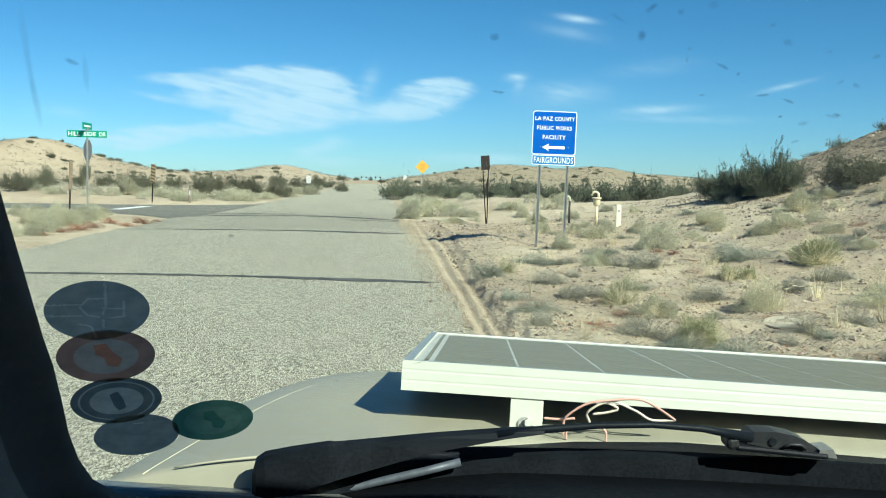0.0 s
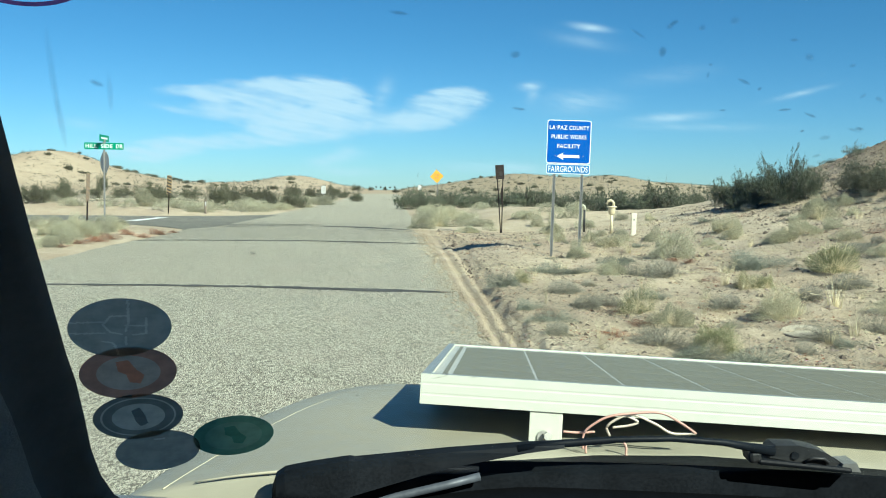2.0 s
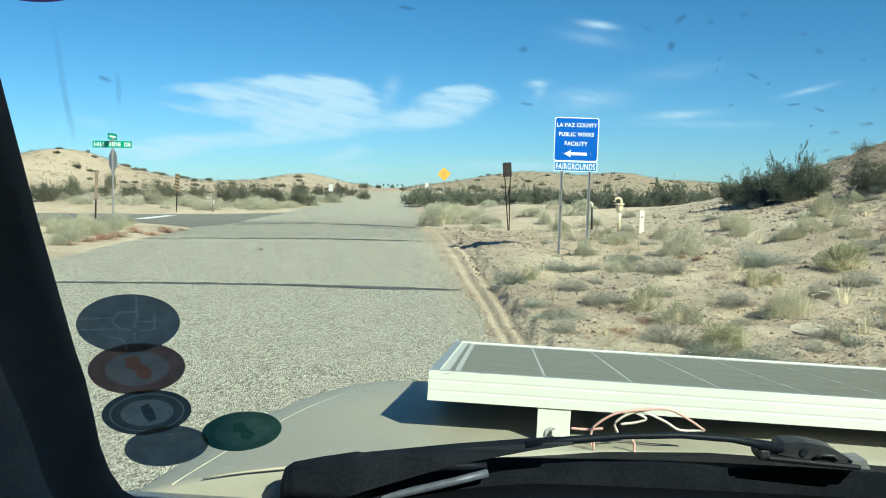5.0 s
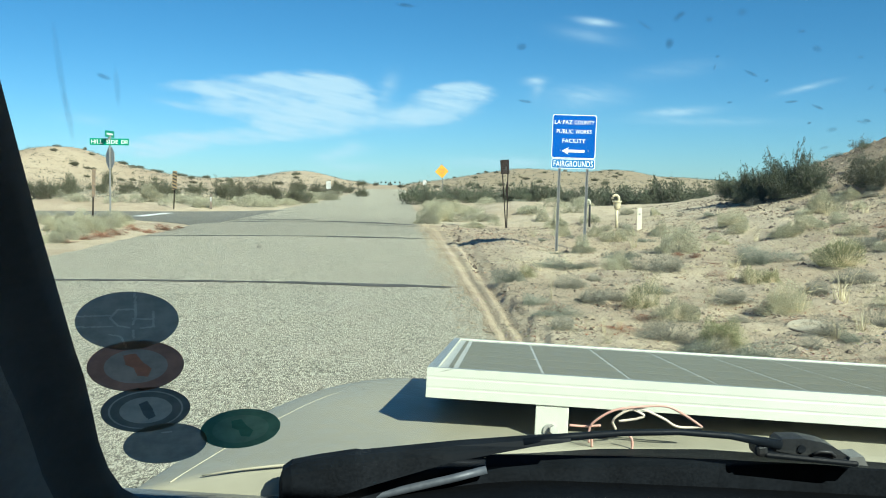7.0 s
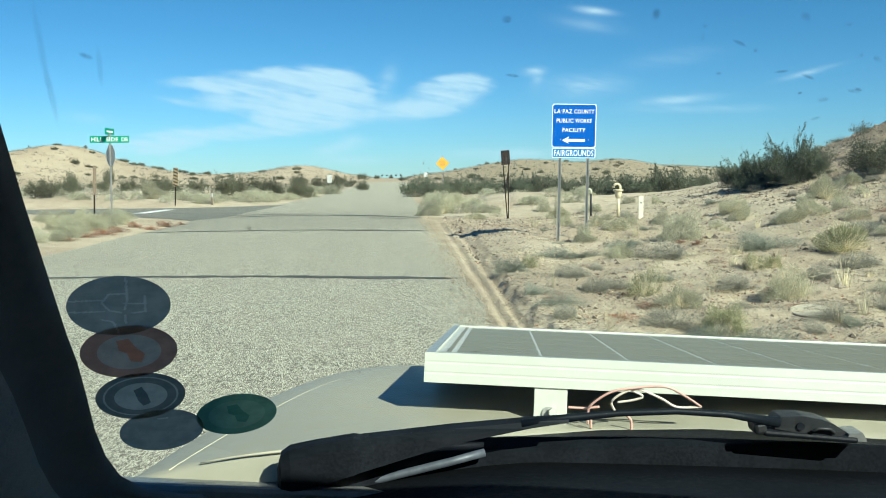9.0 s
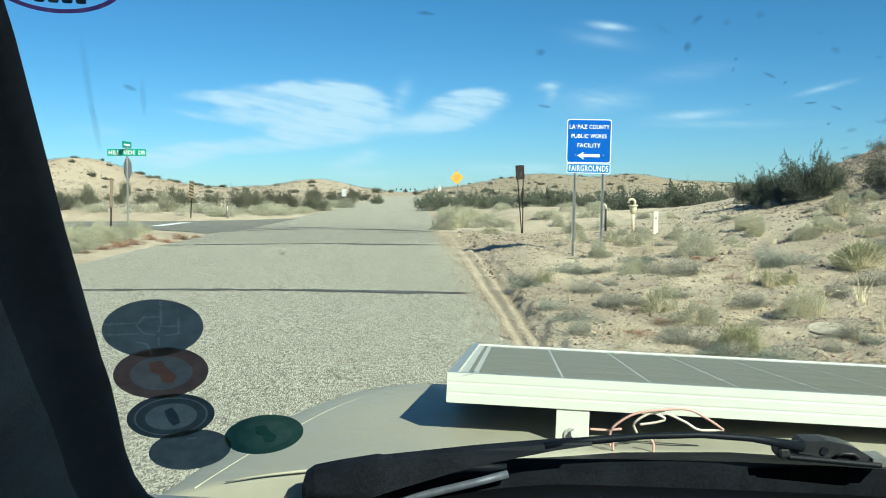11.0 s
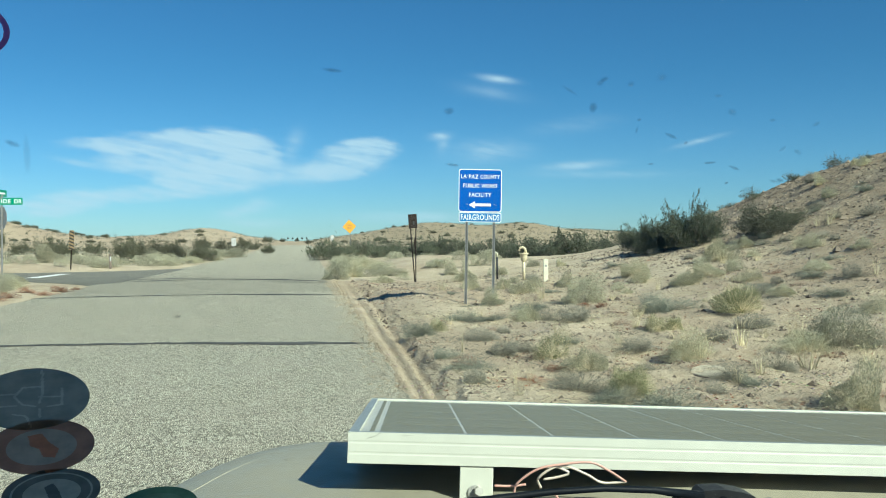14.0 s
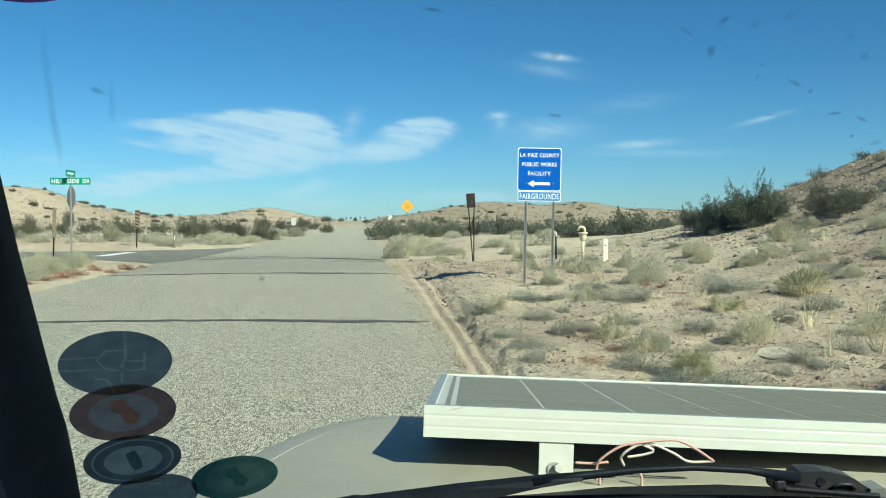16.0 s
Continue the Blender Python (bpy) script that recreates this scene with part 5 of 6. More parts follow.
def build_vehicle():
    van = thing("parked_van", CAR, "tan vehicle with a dark cabin, parked at the road edge", "van")
    # hood and wing: one pressed surface with rolled outer edges
    ys = np.concatenate([[0.952, 0.955, 0.96], np.linspace(0.975, 1.70, 26), [1.712, 1.718, 1.72]])
    fall_y = {0: 0.03, 1: 0.006, 2: 0.001, len(ys) - 3: 0.012, len(ys) - 2: 0.04, len(ys) - 1: 0.14}
    over = ((-0.017, 0.14), (-0.016, 0.045), (-0.010, 0.012), (0.0, 0.003))
    verts = []
    for k, y in enumerate(ys):
        left = hood_left(min(y, 1.70))
        row = [(left + a, d) for a, d in over] + [(x, 0.0) for x in np.linspace(left + 0.012, 2 * MID - left - 0.012, 24)] + [(2 * MID - left - a, d) for a, d in over[::-1]]
        verts += [(x, y, hood_z(x, y) - d - fall_y.get(k, 0.0) - (1.2 * min(max(x + 0.17, 0.0), 0.12) if x < 1.2 and y < cowl_line(x) - 0.014 else 0.0)) for x, d in row]
    n = len(row)
    faces = [(a * n + b, a * n + b + 1, (a + 1) * n + b + 1, (a + 1) * n + b) for a in range(len(ys) - 1) for b in range(n - 1)]
    lid = part("hood", mesh_from("hood", verts, faces, HOOD, smooth=True), parent=van)
    # the seam's highlight drawn as a thin pale rod
    seam = [(hood_left(y) + 0.052 + 0.03 * (y - 0.96), y) for y in np.linspace(0.962, 1.36, 16)]
    part("wing_seam", rod([(x, y, hood_z(x, y) - 0.0006) for x, y in seam], 0.0009, 6), HOOD_HIGHLIGHT, lid, "pale highlight along the wing seam")
    # the hood's rear lip, its highlight painted pale, ahead of the shaded strip of wing
    rear = [(float(x), float(0.9565 + 0.05 * max(0.0, x + 0.225))) for x in np.linspace(-0.295, -0.165, 9)]
    part("rear_lip", rod([(x, y, hood_z(x, y) + 0.0012) for x, y in rear], 0.0016, 6, taper=[0.0008 + 0.00022 * k for k in range(9)]), HOOD_HIGHLIGHT, lid, "pale highlight along the rear lip of the hood")
    # body below; roof, doors and back wall, out of view, close the cabin but for a gap above the glass
    part("body", box(1.50, 4.4, 0.62, (MID, -0.6, 0.74), bevel=0.08), HOOD, van)
    part("nose", box(1.24, 0.9, 0.22, (MID, 1.17, 1.0), bevel=0.04), HOOD, van)
    for name, z0, z1, wide, mat in (("roof", 1.822, 1.862, 0.81, HOOD), ("headliner", 1.796, 1.818, 0.78, CABIN)):
        # front edge shaped for light: shades the pillar at left, admits sun at right
        rim = [(x, glass_y(x, z0) - float(np.interp(x, (0.0, 0.2), (0.004, 0.11)))) for x in np.linspace(MID - wide, MID + wide, 15)] + [(MID + wide, -2.05), (MID - wide, -2.05)]
        n = len(rim)
        verts = [(x, y, z) for z in (z0, z1) for x, y in rim]
        part(name, mesh_from(name, verts, [tuple(range(n))[::-1], tuple(range(n, 2 * n))] + [(i, (i + 1) % n, n + (i + 1) % n, n + i) for i in range(n)], mat), parent=van)
    for side in (-1, 1):
        door = part("door", box(0.05, 2.5, 0.85, (MID + side * 0.805, -0.85, 1.42), bevel=0.02), HOOD, van)
        part("lining", box(0.02, 2.46, 0.80, (MID + side * 0.765, -0.85, 1.42), bevel=0.008), CABIN, door)
        for y in (0.95, -2.1):
            wheel = part("wheel", rod([(MID + side * 0.70, y, 0.37), (MID + side * 0.56, y, 0.37)], 0.20, 20), GALVANISED, van, "steel wheel")
            hoop = [(MID + side * 0.63, y + 0.29 * math.cos(q), 0.37 + 0.29 * math.sin(q)) for q in np.linspace(0, 2 * math.pi, 33)]
            part("tyre", rod(hoop, 0.095, 10), RUBBER, wheel)
    part("back_wall", box(1.60, 0.06, 0.85, (MID, -2.08, 1.42), bevel=0.02), CABIN, van)
    # cowl between hood and glass
    part("cowl", box(0.40, 0.05, 0.02, (-0.22, 0.935, 1.205), (-12, 3.2, 0), bevel=0.006), COWL, van)
    line = COWL_EDGE
    back = [min(glass_y(x, 1.235) + 0.006, y - 0.01) for x, y in line]
    verts = [(x, y, hood_z(x, y) + 0.006) for x, y in line] + [(x, y + 0.004, hood_z(x, y) - 0.004) for x, y in line] + [(x, q, hood_z(x, q) + 0.012) for (x, y), q in zip(line, back)] + [(x, q, hood_z(x, q) - 0.06) for (x, y), q in zip(line, back)]
    n = len(line)
    faces = [(i, i + 1, n + i + 1, n + i) for i in range(n - 1)] + [(2 * n + i, 2 * n + i + 1, i + 1, i) for i in range(n - 1)] + [(3 * n + i, 3 * n + i + 1, 2 * n + i + 1, 2 * n + i) for i in range(n - 1)]
    part("cowl_grille", mesh_from("cowl_grille", verts, faces, RUBBER), parent=van, label="black plastic cowl")
    # dashboard: a long rounded roll that dips towards the glass
    prof = [(0.30, 1.02), (0.42, 1.16), (0.55, 1.235), (0.64, 1.270), (0.70, 1.281), (0.74, 1.282), (0.78, 1.272), (0.82, 1.256), (0.90, 1.242), (1.00, 1.236), (1.02, 1.15)]
    xs = np.linspace(-0.42, 1.15, 40)
    verts = []
    for x in xs:
        for y, z in prof:
            zz = z - 0.021 - 0.055 * (x - 0.1) - 0.30 * max(0.0, 0.08 - x) ** 1.6
            verts.append((x, min(y - 0.10 * (x - MID) ** 2, glass_y(x, zz) - 0.006), zz))
    m = len(prof)
    faces = [(a * m + b, (a + 1) * m + b, (a + 1) * m + b + 1, a * m + b + 1) for a in range(len(xs) - 1) for b in range(m - 1)]
    # crest and rear get the painted sky-lit tone, the front the near-black one
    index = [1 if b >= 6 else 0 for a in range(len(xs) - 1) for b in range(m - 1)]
    part("dashboard", mesh_from("dashboard", verts, faces, [DASH_SKY_LIT, DASH_FRONT], index, smooth=True), parent=van)
    # windshield
    xs, zs = np.linspace(-0.42, 1.16, 25), np.linspace(1.19, 1.80, 14)
    verts = [(x, glass_y(x, z), z) for z in zs for x in xs]
    n = len(xs)
    faces = [(a * n + b, a * n + b + 1, (a + 1) * n + b + 1, (a + 1) * n + b) for a in range(len(zs) - 1) for b in range(n - 1)]
    pane = part("windshield", mesh_from("windshield", verts, faces, GLASS, smooth=True), parent=van, label="dusty clear windshield glass", at=CAR.inverted())
    pane.visible_shadow = False
    # the pillar: its inner edge runs down the glass and turns along the cowl
    edge = [(-0.243, 1.70), (-0.255, 1.636), (-0.268, 1.582), (-0.281, 1.528), (-0.288, 1.496), (-0.296, 1.46), (-0.304, 1.424), (-0.309, 1.396), (-0.318, 1.36), (-0.329, 1.319), (-0.335, 1.284), (-0.335, 1.254), (-0.323, 1.229), (-0.292, 1.213), (-0.245, 1.203), (-0.199, 1.200)]
    rows = ((0, 0, 0), (-0.004, -0.012, -0.004), (-0.022, -0.016, -0.012), (-0.030, -0.045, -0.016), (-0.060, -0.085, -0.03), (-0.11, -0.12, -0.05), (-0.20, -0.30, -0.08))
    verts = []
    for x, z in edge:
        y = glass_y(x, z) - 0.008
        verts += [(x + a, y + b, z + c) for a, b, c in rows]
    m = len(rows)
    faces = [(a * m + b, (a + 1) * m + b, (a + 1) * m + b + 1, a * m + b + 1) for a in range(len(edge) - 1) for b in range(m - 1)]
    index = [0 if b < 3 else 1 for a in range(len(edge) - 1) for b in range(m - 1)]
    part("windshield_pillar", mesh_from("windshield_pillar", verts, faces, [SEAL, PILLAR], index, smooth=True), parent=van, at=CAR.inverted())
    # wiper: broad blade, arm and pivot
    wiper = part("wiper", rod([(0.06, 0.953, 1.271), (0.111, 0.961, 1.275), (0.17, 0.964, 1.2785), (0.233, 0.969, 1.278), (0.291, 0.976, 1.2715), (0.350, 0.987, 1.2585)], 0.004, 10, taper=[0.0052, 0.0045, 0.0036, 0.0035, 0.0038, 0.006]), RUBBER, van, "black wiper arm")
    blade = [(-0.202, 0.925, 1.242, 1.216), (-0.197, 0.920, 1.256, 1.212), (-0.187, 0.919, 1.263, 1.213), (-0.158, 0.921, 1.268, 1.219), (-0.120, 0.925, 1.2725, 1.229), (-0.114, 0.926, 1.2712, 1.231), (-0.076, 0.934, 1.2725, 1.240), (-0.016, 0.944, 1.2755, 1.2545), (0.07, 0.955, 1.2785, 1.2675), (0.112, 0.959, 1.279, 1.272)]
    verts = []
    for x, y, top, low in blade:
        verts += [(x, y + 0.003, top), (x, y - 0.004, top - 0.004), (x, y - 0.006, low), (x, y + 0.008, low), (x, y + 0.008, top - 0.004)]
    faces = [(5 * i + j, 5 * i + (j + 1) % 5, 5 * i + 5 + (j + 1) % 5, 5 * i + 5 + j) for i in range(len(blade) - 1) for j in range(5)] + [tuple(range(5))[::-1], tuple(range(len(verts) - 5, len(verts)))]
    part("blade", mesh_from("blade", verts, faces, RUBBER), parent=wiper)
    cover = [(0.345, 1.252), (0.347, 1.261), (0.352, 1.2655), (0.376, 1.2655), (0.398, 1.261), (0.410, 1.256), (0.424, 1.2455), (0.418, 1.242), (0.380, 1.245)]
    part("pivot_cover", plate(cover, 0.028), PIVOT, wiper, "black plastic pivot cover", at=Matrix.Translation((0, 0.998, 0)))
    part("pivot_base", box(0.106, 0.035, 0.007, (0.384, 0.998, 1.2425), (0, 6, 0), bevel=0.003), RUBBER, wiper)
    part("pivot_clip", box(0.014, 0.030, 0.014, (0.329, 0.996, 1.2525), (0, -8, 0), bevel=0.004), PIVOT, wiper)
    part("pivot_clip", plate([(0.424, 1.237), (0.427, 1.2445), (0.442, 1.2455), (0.447, 1.235)], 0.030), COWL, wiper, "grey end clip", at=Matrix.Translation((0, 0.998, 0)))
    part("pivot_hole", rod([(0.373, 0.982, 1.2545), (0.373, 0.9838, 1.2545)], 0.0045, 14), RUBBER, wiper, "dark bolt hole")
    part("pivot_tab", rod([(0.384, 0.981, 1.248), (0.392, 0.980, 1.2525), (0.404, 0.980, 1.2515), (0.410, 0.982, 1.246)], 0.0020, 8), PIVOT, wiper)
    part("second_blade", rod([(-0.19, 0.945, 1.190), (-0.122, 0.955, 1.206), (-0.018, 0.962, 1.228), (0.02, 0.968, 1.236)], 0.0048, 8), ARM, wiper, "dull metal arm of the second wiper")


def build_solar_panel():
    right = Vector((1, -0.052, -0.058)).normalized()
    ahead = Vector((0.052, 1, -0.116))
    ahead = (ahead - ahead.dot(right) * right).normalized()
    up = right.cross(ahead)
    at = Matrix((right, ahead, up)).transposed().to_4x4()
    at.translation = (-0.051, 1.124, 1.3195)
    panel = thing("solar_panel", CAR @ at, "framed solar panel strapped flat above the tan hood", "solar panel")
    wide, deep, tall, lip = 1.20, 0.645, 0.0385, 0.0125

    def rail(length, name, m):
        # profile with two grooves along the outer face
        prof = [(0, 0), (0, -0.010), (0.0003, -0.0118), (0.0003, -0.0128), (0, -0.0145), (0, -0.0235), (0.0003, -0.0253), (0.0003, -0.0263), (0, -0.028), (0, -tall), (0.028, -tall), (0.028, -tall + 0.002), (0.004, -tall + 0.002), (0.004, -0.0032), (lip, -0.0032), (lip, 0)]
        verts = [(x, y, z) for x in (0, length) for y, z in prof]
        n = len(prof)
        faces = [(i, (i + 1) % n, n + (i + 1) % n, n + i) for i in range(n)] + [tuple(range(n))[::-1], tuple(range(n, 2 * n))]
        part(name, mesh_from(name, verts, faces, [ALUMINIUM, LIP_ALUMINIUM], [1 if i == n - 1 else 0 for i in range(n)] + [0, 0]), parent=panel, at=m)

    rail(wide, "frame_rail", Matrix.Identity(4))
    rail(wide, "frame_rail", Matrix.Translation((wide, deep, 0)) @ Matrix.Rotation(math.pi, 4, "Z"))
    rail(deep - 0.002, "frame_rail", Matrix.Translation((0.0, deep - 0.001, -0.0002)) @ Matrix.Rotation(-math.pi / 2, 4, "Z"))
    rail(deep - 0.002, "frame_rail", Matrix.Translation((wide, 0.001, -0.0002)) @ Matrix.Rotation(math.pi / 2, 4, "Z"))
    part("backsheet", box(wide - 0.010, deep - 0.010, 0.003, (wide / 2, deep / 2, -0.0050)), BACKSHEET, panel)
    pitch = 0.114
    part("busbar", box(0.006, deep - 0.05, 0.0006, (0.0275, deep / 2, -0.0032)), CELL, panel, "grey busbar strip")
    cell = mesh_from("cell", *chamfered(pitch - 0.0036, pitch - 0.0016, 0.005), CELL)
    for a in range(10):
        for b in range(5):
            part("cell", cell, parent=panel, at=Matrix.Translation((0.036 + pitch * (a + 0.5), 0.037 + pitch * (b + 0.5), -0.0036)))
    # angle bracket with its bolt
    bracket = part("bracket", box(0.042, 0.003, 0.058, (0.162, 0.004, -tall - 0.027), bevel=0.001), ALUMINIUM, panel)
    part("bracket_foot", box(0.042, 0.03, 0.003, (0.162, -0.010, -tall - 0.054), bevel=0.001), ALUMINIUM, panel)
    bm = bmesh.new()
    bmesh.ops.create_cone(bm, cap_ends=True, segments=6, radius1=0.0056, radius2=0.0056, depth=0.010, matrix=pose(0.164, -0.003, -tall - 0.030, 84, 0, 12))
    bmesh.ops.create_cone(bm, cap_ends=True, segments=16, radius1=0.0085, radius2=0.0085, depth=0.002, matrix=pose(0.160, 0.001, -tall - 0.032, 84, 0, 0))
    part("bolt", bm, STEEL, bracket)


def chamfered(wide, deep, cut):
    h, g = wide / 2, deep / 2
    ring = [(-h + cut, -g), (h - cut, -g), (h, -g + cut), (h, g - cut), (h - cut, g), (-h + cut, g), (-h, g - cut), (-h, -g + cut)]
    verts = [(x, y, 0.0004) for x, y in ring] + [(x, y, -0.0015) for x, y in ring]
    faces = [tuple(range(8))] + [(i, 8 + i, 8 + (i + 1) % 8, (i + 1) % 8) for i in range(8)]
    return verts, faces


def build_wires():
    a = thing("loose_cable", CAR, "pink and cream loose cables looped under the panel", "cable")
    loops = [
        ([(0.149, 1.075, 1.235), (0.149, 1.075, 1.250), (0.154, 1.072, 1.261), (0.176, 1.068, 1.276), (0.203, 1.066, 1.281), (0.241, 1.066, 1.282), (0.265, 1.068, 1.270), (0.287, 1.075, 1.254)], PINK_WIRE),
        ([(0.287, 1.075, 1.254), (0.258, 1.076, 1.254), (0.238, 1.072, 1.266), (0.210, 1.068, 1.279), (0.193, 1.068, 1.276), (0.178, 1.072, 1.264), (0.182, 1.078, 1.251)], WHITE_WIRE),
        ([(0.20, 1.07, 1.278), (0.215, 1.07, 1.27), (0.205, 1.072, 1.265), (0.185, 1.074, 1.262)], WHITE_WIRE),
        ([(0.126, 1.085, 1.254), (0.145, 1.083, 1.253), (0.164, 1.080, 1.255)], PINK_WIRE),
        ([(0.153, 1.078, 1.243), (0.153, 1.078, 1.229)], PINK_WIRE),
        ([(0.196, 1.078, 1.245), (0.202, 1.077, 1.238), (0.202, 1.076, 1.226)], PINK_WIRE),
    ]
    for pts, mat in loops:
        p = [Vector(q) for q in pts]
        fine = []
        for k in range(len(p) - 1):
            p0, p1, p2, p3 = p[max(k - 1, 0)], p[k], p[k + 1], p[min(k + 2, len(p) - 1)]
            for f in np.linspace(0, 1, 6, endpoint=False):
                f = float(f)
                fine.append(0.5 * ((2 * p1) + (p2 - p0) * f + (2 * p0 - 5 * p1 + 4 * p2 - p3) * f * f + (3 * p1 - p0 - 3 * p2 + p3) * f**3))
        fine.append(p[-1])
        part("strand", rod(fine, 0.0016, 7), mat, a)


def disc_outline(r, steps=40):
    return [(r * math.cos(2 * math.pi * k / steps), r * math.sin(2 * math.pi * k / steps)) for k in range(steps)]


def flat(outline, mat):
    return mesh_from("print", [(x, 0, z) for x, z in outline], [tuple(range(len(outline)))], mat)


def near_line(x, z, path, half):
    """Whether a point lies on a drawn line."""
    for (x0, z0), (x1, z1) in zip(path, path[1:]):
        dx, dz = x1 - x0, z1 - z0
        q = min(max(((x - x0) * dx + (z - z0) * dz) / (dx * dx + dz * dz), 0), 1)
        if math.hypot(x - x0 - q * dx, z - z0 - q * dz) < half:
            return True
    return False


def within(x, z, shape):
    inside = False
    for (x0, z0), (x1, z1) in zip(shape, shape[1:] + shape[:1]):
        if (z0 > z) != (z1 > z) and x < x0 + (z - z0) / (z1 - z0) * (x1 - x0):
            inside = not inside
    return inside


def sticker(centre, r, mat, label, prints):
    """A round vinyl decal on the glass; prints: part name, material and the test that says where it lies."""
    n = Vector((-0.581 * (centre[0] - 0.3515), -1.0, -1.064)).normalized()
    side = n.cross(Vector((0, 0, 1))).normalized() * -1
    rise = side.cross(n) * -1
    if rise.z < 0:
        rise = -rise
    at = Matrix((side, n * -1, rise)).transposed().to_4x4()
    at.translation = centre
    ob = thing("windshield_sticker", at, label, "sticker", "round windshield stickers")
    rings, steps = 44, 132
    spots = [(0.0, 0.0, 0.0)] + [(r * (k + 1) / rings * math.cos(2 * math.pi * i / steps), 0.0, r * (k + 1) / rings * math.sin(2 * math.pi * i / steps)) for k in range(rings) for i in range(steps)]
    sets = [[] for _ in range(len(prints) + 1)]
    for k in range(rings):
        for i in range(steps):
            j = (i + 1) % steps
            face = (0, 1 + i, 1 + j) if k == 0 else (1 + (k - 1) * steps + i, 1 + k * steps + i, 1 + k * steps + j, 1 + (k - 1) * steps + j)
            q, d = 2 * math.pi * (i + 0.5) / steps, (k + 0.5) / rings
            x, z = d * math.cos(q), d * math.sin(q)
            hit = [p for p, (_, _, test) in enumerate(prints) if test(x, z)]
            sets[hit[0] + 1 if hit else 0].append(face)
    for (name, m, _), faces in zip([("disc", mat, None)] + prints, sets):
        part(name, mesh_from(name, spots, faces, m), parent=ob)
    return ob


def decal(name, colour):
    """Vinyl film that lets a little daylight through."""

    def build(n):
        where = n.add("ShaderNodeTexCoord").outputs["Object"]
        tone = n.ramp(n.noise(where, 60, 4).outputs["Fac"], 0.3, 0.7, 0.85, 1.15)
        shade = n.add("ShaderNodeVectorMath", {0: colour, "Scale": tone}, operation="SCALE").outputs[0]
        skin = n.add("ShaderNodeBsdfPrincipled", {"Base Color": shade, "Roughness": 0.6})
        glow = n.add("ShaderNodeBsdfTranslucent", {"Color": shade})
        return n.add("ShaderNodeMixShader", {0: 0.6, 1: skin.outputs[0], 2: glow.outputs[0]})

    return material(name, build)


def build_stickers():
    light_grey, pale, grey = decal("light_slate_decal", (0.461, 0.416, 0.325)), decal("pale_line_decal", (0.653, 0.601, 0.487)), decal("slate_decal", (0.376, 0.346, 0.278))
    maroon, blue_grey, red = decal("maroon_decal", (0.483, 0.251, 0.168)), decal("blue_grey_decal", (0.497, 0.455, 0.360)), decal("red_decal", (0.596, 0.244, 0.139))
    navy, teal, dark_teal = decal("navy_decal", (0.170, 0.165, 0.145)), decal("teal_decal", (0.106, 0.218, 0.145)), decal("dark_teal_decal", (0.064, 0.172, 0.116))
    dull_red, slate = decal("dull_red_decal", (0.511, 0.396, 0.296)), decal("dark_slate_decal", (0.220, 0.205, 0.168))
    routes = [[(-1, 0.24), (-0.3, 0.24)], [(-1, -0.12), (-0.32, -0.14)], [(0.05, 0.42), (-0.18, 0.42), (-0.33, 0.15), (-0.2, -0.12), (0.02, -0.2)], [(0.16, 0.92), (0.16, 0.2), (0.1, -0.1)], [(0.0, 0.42), (0.16, 0.42)], [(0.1, 0.1), (0.52, 0.06)], [(0.5, 0.32), (0.5, -0.2), (0.25, -0.24)], [(0.1, -0.3), (0.1, -0.58)], [(-0.36, -0.42), (-0.14, -0.52), (-0.05, -0.9)]]
    sticker((-0.2602, 0.668, 1.4455), 0.0374, light_grey, "round slate decal with pale route lines", [("route_print", pale, lambda x, z: any(near_line(x, z, p, 0.024) for p in routes))])
    blob = [(-0.25, 0.45), (0.0, 0.5), (0.12, 0.2), (0.32, -0.1), (0.25, -0.42), (0.02, -0.35), (-0.05, -0.05), (-0.22, 0.1)]
    sticker((-0.2708, 0.712, 1.4015), 0.0376, maroon, "round maroon decal with a red mark", [("emblem", red, lambda x, z: within(x, z, blob)), ("centre", dull_red, lambda x, z: math.hypot(x, z) < 0.66)])
    slim = [(-0.16, 0.3), (0.02, 0.42), (0.12, 0.15), (0.22, -0.3), (0.05, -0.42), (-0.06, -0.2)]
    sticker((-0.2808, 0.7605, 1.3525), 0.0373, slate, "round navy decal with a dark mark", [("emblem", navy, lambda x, z: within(x, z, slim)), ("ring", blue_grey, lambda x, z: 0.80 < math.hypot(x, z) < 0.84), ("centre", blue_grey, lambda x, z: math.hypot(x, z) < 0.60)])
    sticker((-0.2798, 0.8075, 1.3085), 0.0374, grey, "round plain slate decal", [("emblem", pale, lambda x, z: 0.55 < z < 0.62 and -0.1 < x < 0.14)])
    sticker((-0.2122, 0.8185, 1.3205), 0.0369, teal, "round dark teal decal with a darker mark", [("emblem", dark_teal, lambda x, z: within(x, z, blob)), ("centre", decal("mid_teal_decal", (0.142, 0.251, 0.174)), lambda x, z: math.hypot(x, z) < 0.7)])


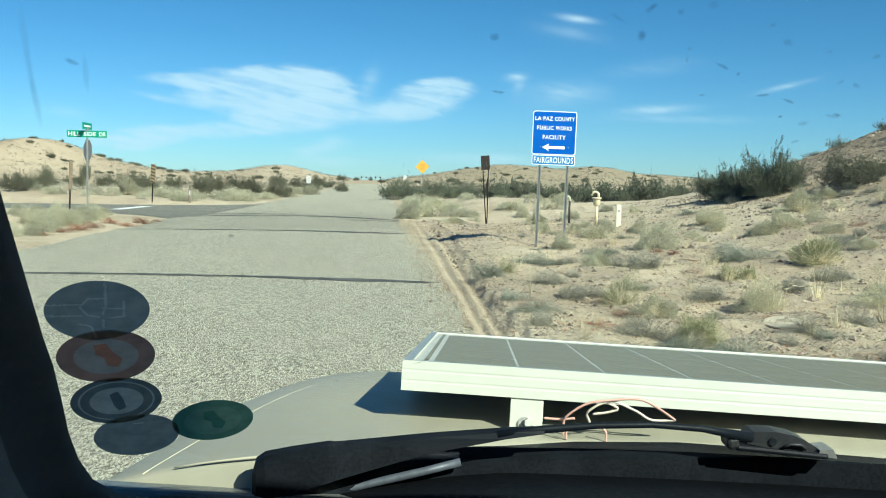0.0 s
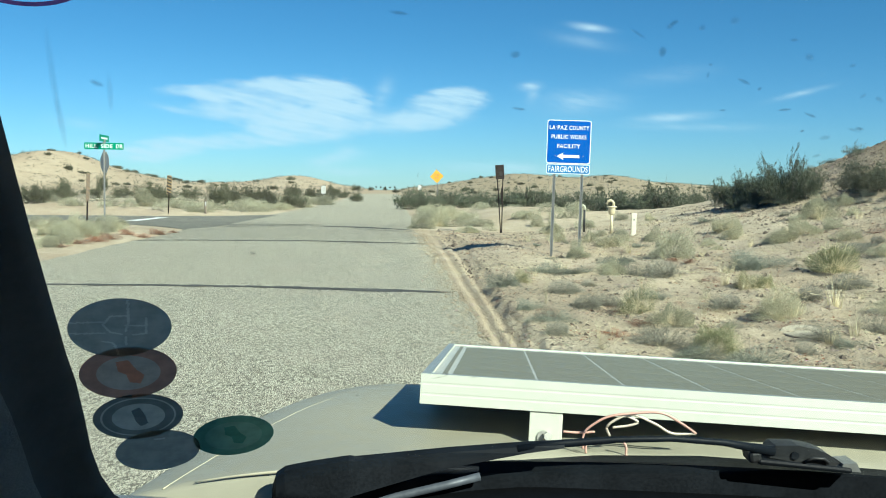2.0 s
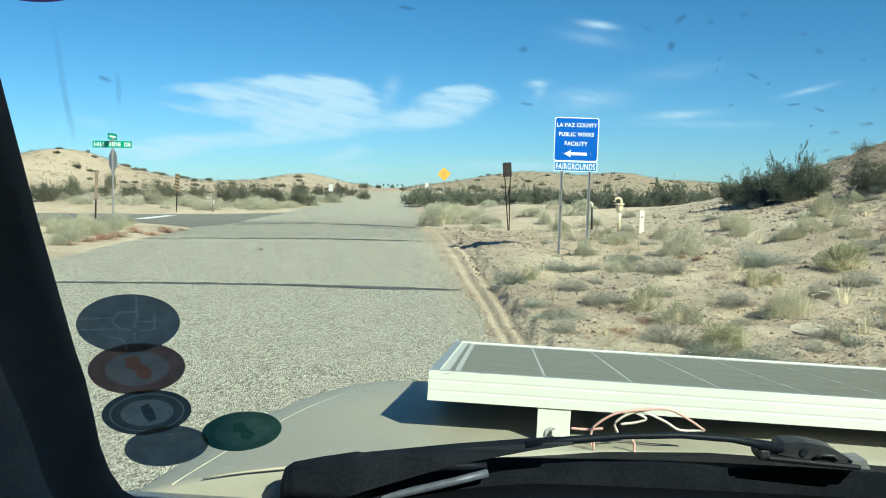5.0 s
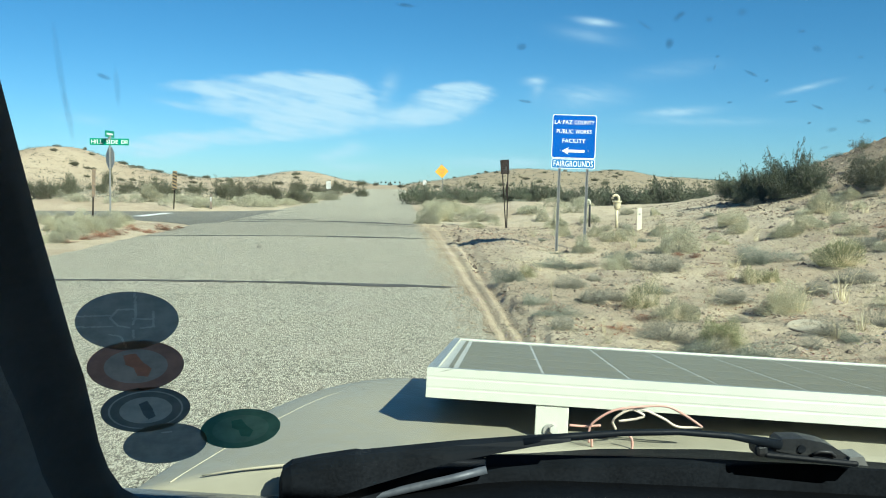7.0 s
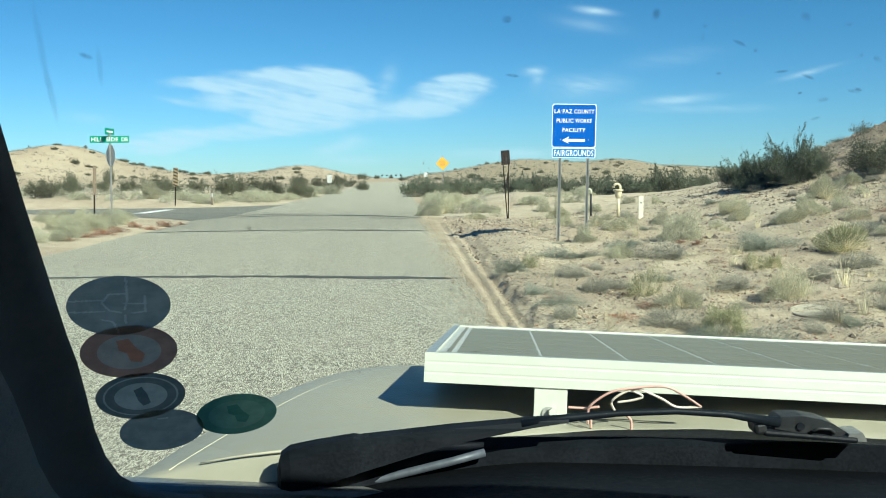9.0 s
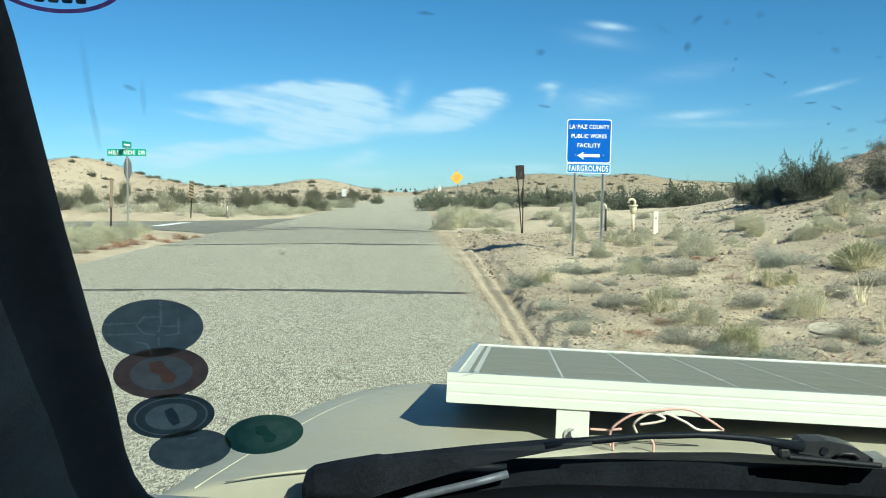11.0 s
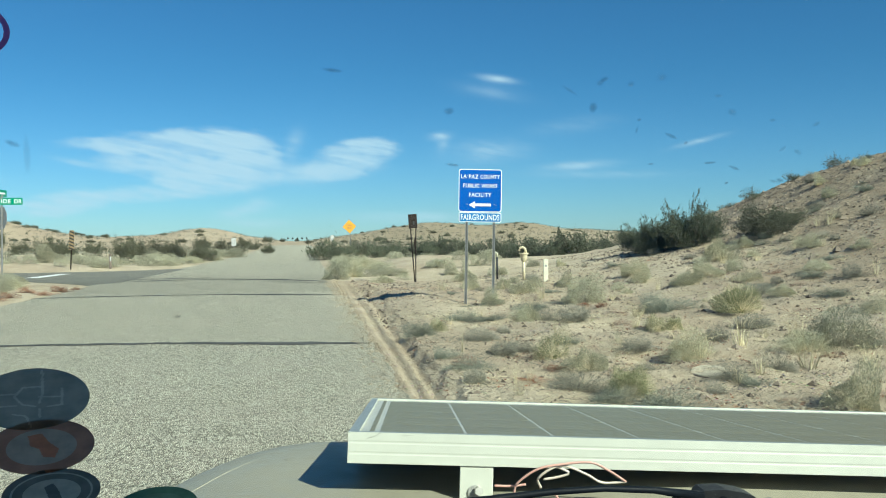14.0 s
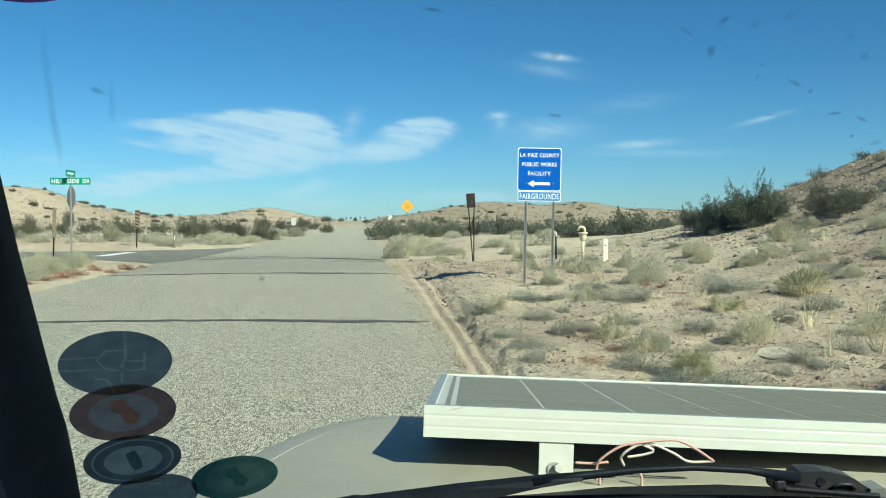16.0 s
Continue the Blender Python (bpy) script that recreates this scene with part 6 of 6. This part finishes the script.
def build_top_sticker():
    """The ring of a clear oval decal at the top of the glass, with plain bars for its print."""
    purple, ink = decal("purple_decal", (0.596, 0.224, 0.510)), decal("ink_decal", (0.369, 0.396, 0.429))
    at = Matrix.Translation((-0.2255, 0.4520, 1.6620)) @ pose(0, 0, 0, 46, 0, 19)
    ob = thing("clear_sticker", at, "clear oval decal with a purple rim and dark print", "sticker")
    outer, inner = [(x, 0.64 * z) for x, z in disc_outline(0.0340)], [(x, 0.61 * z) for x, z in disc_outline(0.0312)]
    m = len(outer)
    part("rim", mesh_from("rim", [(x, 0, z) for x, z in outer + inner], [(i, (i + 1) % m, m + (i + 1) % m, m + i) for i in range(m)], purple), parent=ob)
    big = decal("big_print_decal", (0.426, 0.317, 0.418))
    # two big letters' worth of bars with feet, a rule, and a row of small bars below
    for x, z, w, h in ((0.0075, 0.001, 0.0042, 0.013), (0.0190, 0.001, 0.0042, 0.013), (0.0075, -0.006, 0.0100, 0.0014), (0.0190, -0.006, 0.0090, 0.0014), (-0.0125, 0.001, 0.0042, 0.013), (-0.0125, -0.006, 0.0150, 0.0014)):
        part("bar", plate(rounded(w, h, 0.0006, 3, x, z), 0.0004), big, ob)
    for k in range(4):
        part("bar", plate(rounded(0.0052, 0.0058, 0.0012, 3, -0.0095 + 0.0068 * k, -0.0122), 0.0004), ink, ob)


def build_smears():
    """Bug marks and dried runs on the outside of the glass."""
    spot, faint, run = smear_material("bug_mark", (0.06, 0.075, 0.09), 0.36), smear_material("faint_mark", (0.08, 0.11, 0.14), 0.2), smear_material("dried_run", (0.16, 0.18, 0.20), 0.17)
    dirt = thing("glass_dirt", Matrix.Identity(4), "dark bug marks and dried runs on the windshield", "dirt")
    rng = random.Random(8)
    shapes = []
    for k in range(5):
        ring = [(math.cos(2 * math.pi * i / 18) * q, 0.0, math.sin(2 * math.pi * i / 18) * q) for i in range(18) for q in (rng.uniform(0.6, 1.15),)]
        shapes.append([mesh_from("mark", [(0, 0, 0)] + ring, [(0, 1 + i, 1 + (i + 1) % 18) for i in range(18)], m) for m in (spot, faint, run)])

    def blot(x, z, long, wide, turn, which, name):
        # lies in the glass: across, along the rake
        flat = Matrix.Translation((x, glass_y(x, z) + 0.003, z)) @ Matrix.Rotation(math.atan(1.064), 4, "X")
        at = flat @ Matrix.Rotation(radians(-turn), 4, "Y") @ Matrix.Diagonal((1.25 * long, 1.0, 1.25 * wide, 1.0))
        part(name, rng.choice(shapes)[which], parent=dirt, at=at)

    for x, z, long, wide, turn in ((-0.213, 1.613, 0.0042, 0.0026, -30), (0.030, 1.637, 0.0036, 0.0032, 0), (0.122, 1.641, 0.0028, 0.0048, 8), (0.035, 1.607, 0.0050, 0.0016, -12), (0.180, 1.626, 0.0060, 0.0016, -28),
        (0.214, 1.610, 0.0050, 0.0014, 5), (0.233, 1.607, 0.0055, 0.0014, -25), (0.155, 1.635, 0.0016, 0.0014, 0), (-0.009, 1.447, 0.0028, 0.0024, 0), (0.039, 1.430, 0.0036, 0.0032, 0),
        (-0.154, 1.506, 0.0026, 0.0026, 0), (0.172, 1.609, 0.0022, 0.0012, 0), (0.232, 1.597, 0.0016, 0.0016, 0), (0.192, 1.622, 0.0016, 0.0018, 0), (0.271, 1.599, 0.0040, 0.0018, -20), (-0.039, 1.655, 0.0062, 0.0016, -10), (-0.096, 1.361, 0.0018, 0.0016, 0), (0.125, 1.656, 0.0030, 0.0020, 40), (-0.019, 1.380, 0.0085, 0.0012, 24), (-0.0125, 1.3835, 0.0026, 0.0020, 0), (0.0127, 1.3787, 0.006, 0.0012, 0)):
        blot(x, z, long, wide, turn, 0, "bug_mark")
    for x, z, long, wide, turn in ((0.203, 1.649, 0.003, 0.0016, 0), (0.217, 1.64, 0.0045, 0.0028, -40), (0.247, 1.636, 0.0026, 0.0018, 0), (0.279, 1.634, 0.0034, 0.0024, 30), (0.275, 1.617, 0.0045, 0.002, -35), (0.263, 1.619, 0.003, 0.002, 60), (0.25, 1.593, 0.0045, 0.003, 0), (0.268, 1.598, 0.006, 0.0016, -20), (0.25, 1.581, 0.0035, 0.002, 20), (0.143, 1.654, 0.0026, 0.0026, 0), (0.123, 1.654, 0.0026, 0.0026, 0), (0.162, 1.658, 0.003, 0.0035, 90), (0.104, 1.65, 0.007, 0.0012, -35), (0.155, 1.629, 0.0012, 0.0035, 0)):
        blot(x, z, long, wide, turn, 1, "bug_mark")
    for x, z, long, wide, turn in ((-0.2345, 1.614, 0.042, 0.0024, 77), (-0.240, 1.592, 0.024, 0.0026, 78), (-0.208, 1.608, 0.016, 0.0022, 76)):
        blot(x, z, long, wide, turn, 2, "dried_run")


build_vehicle()
build_solar_panel()
build_wires()
build_stickers()
build_top_sticker()
build_smears()
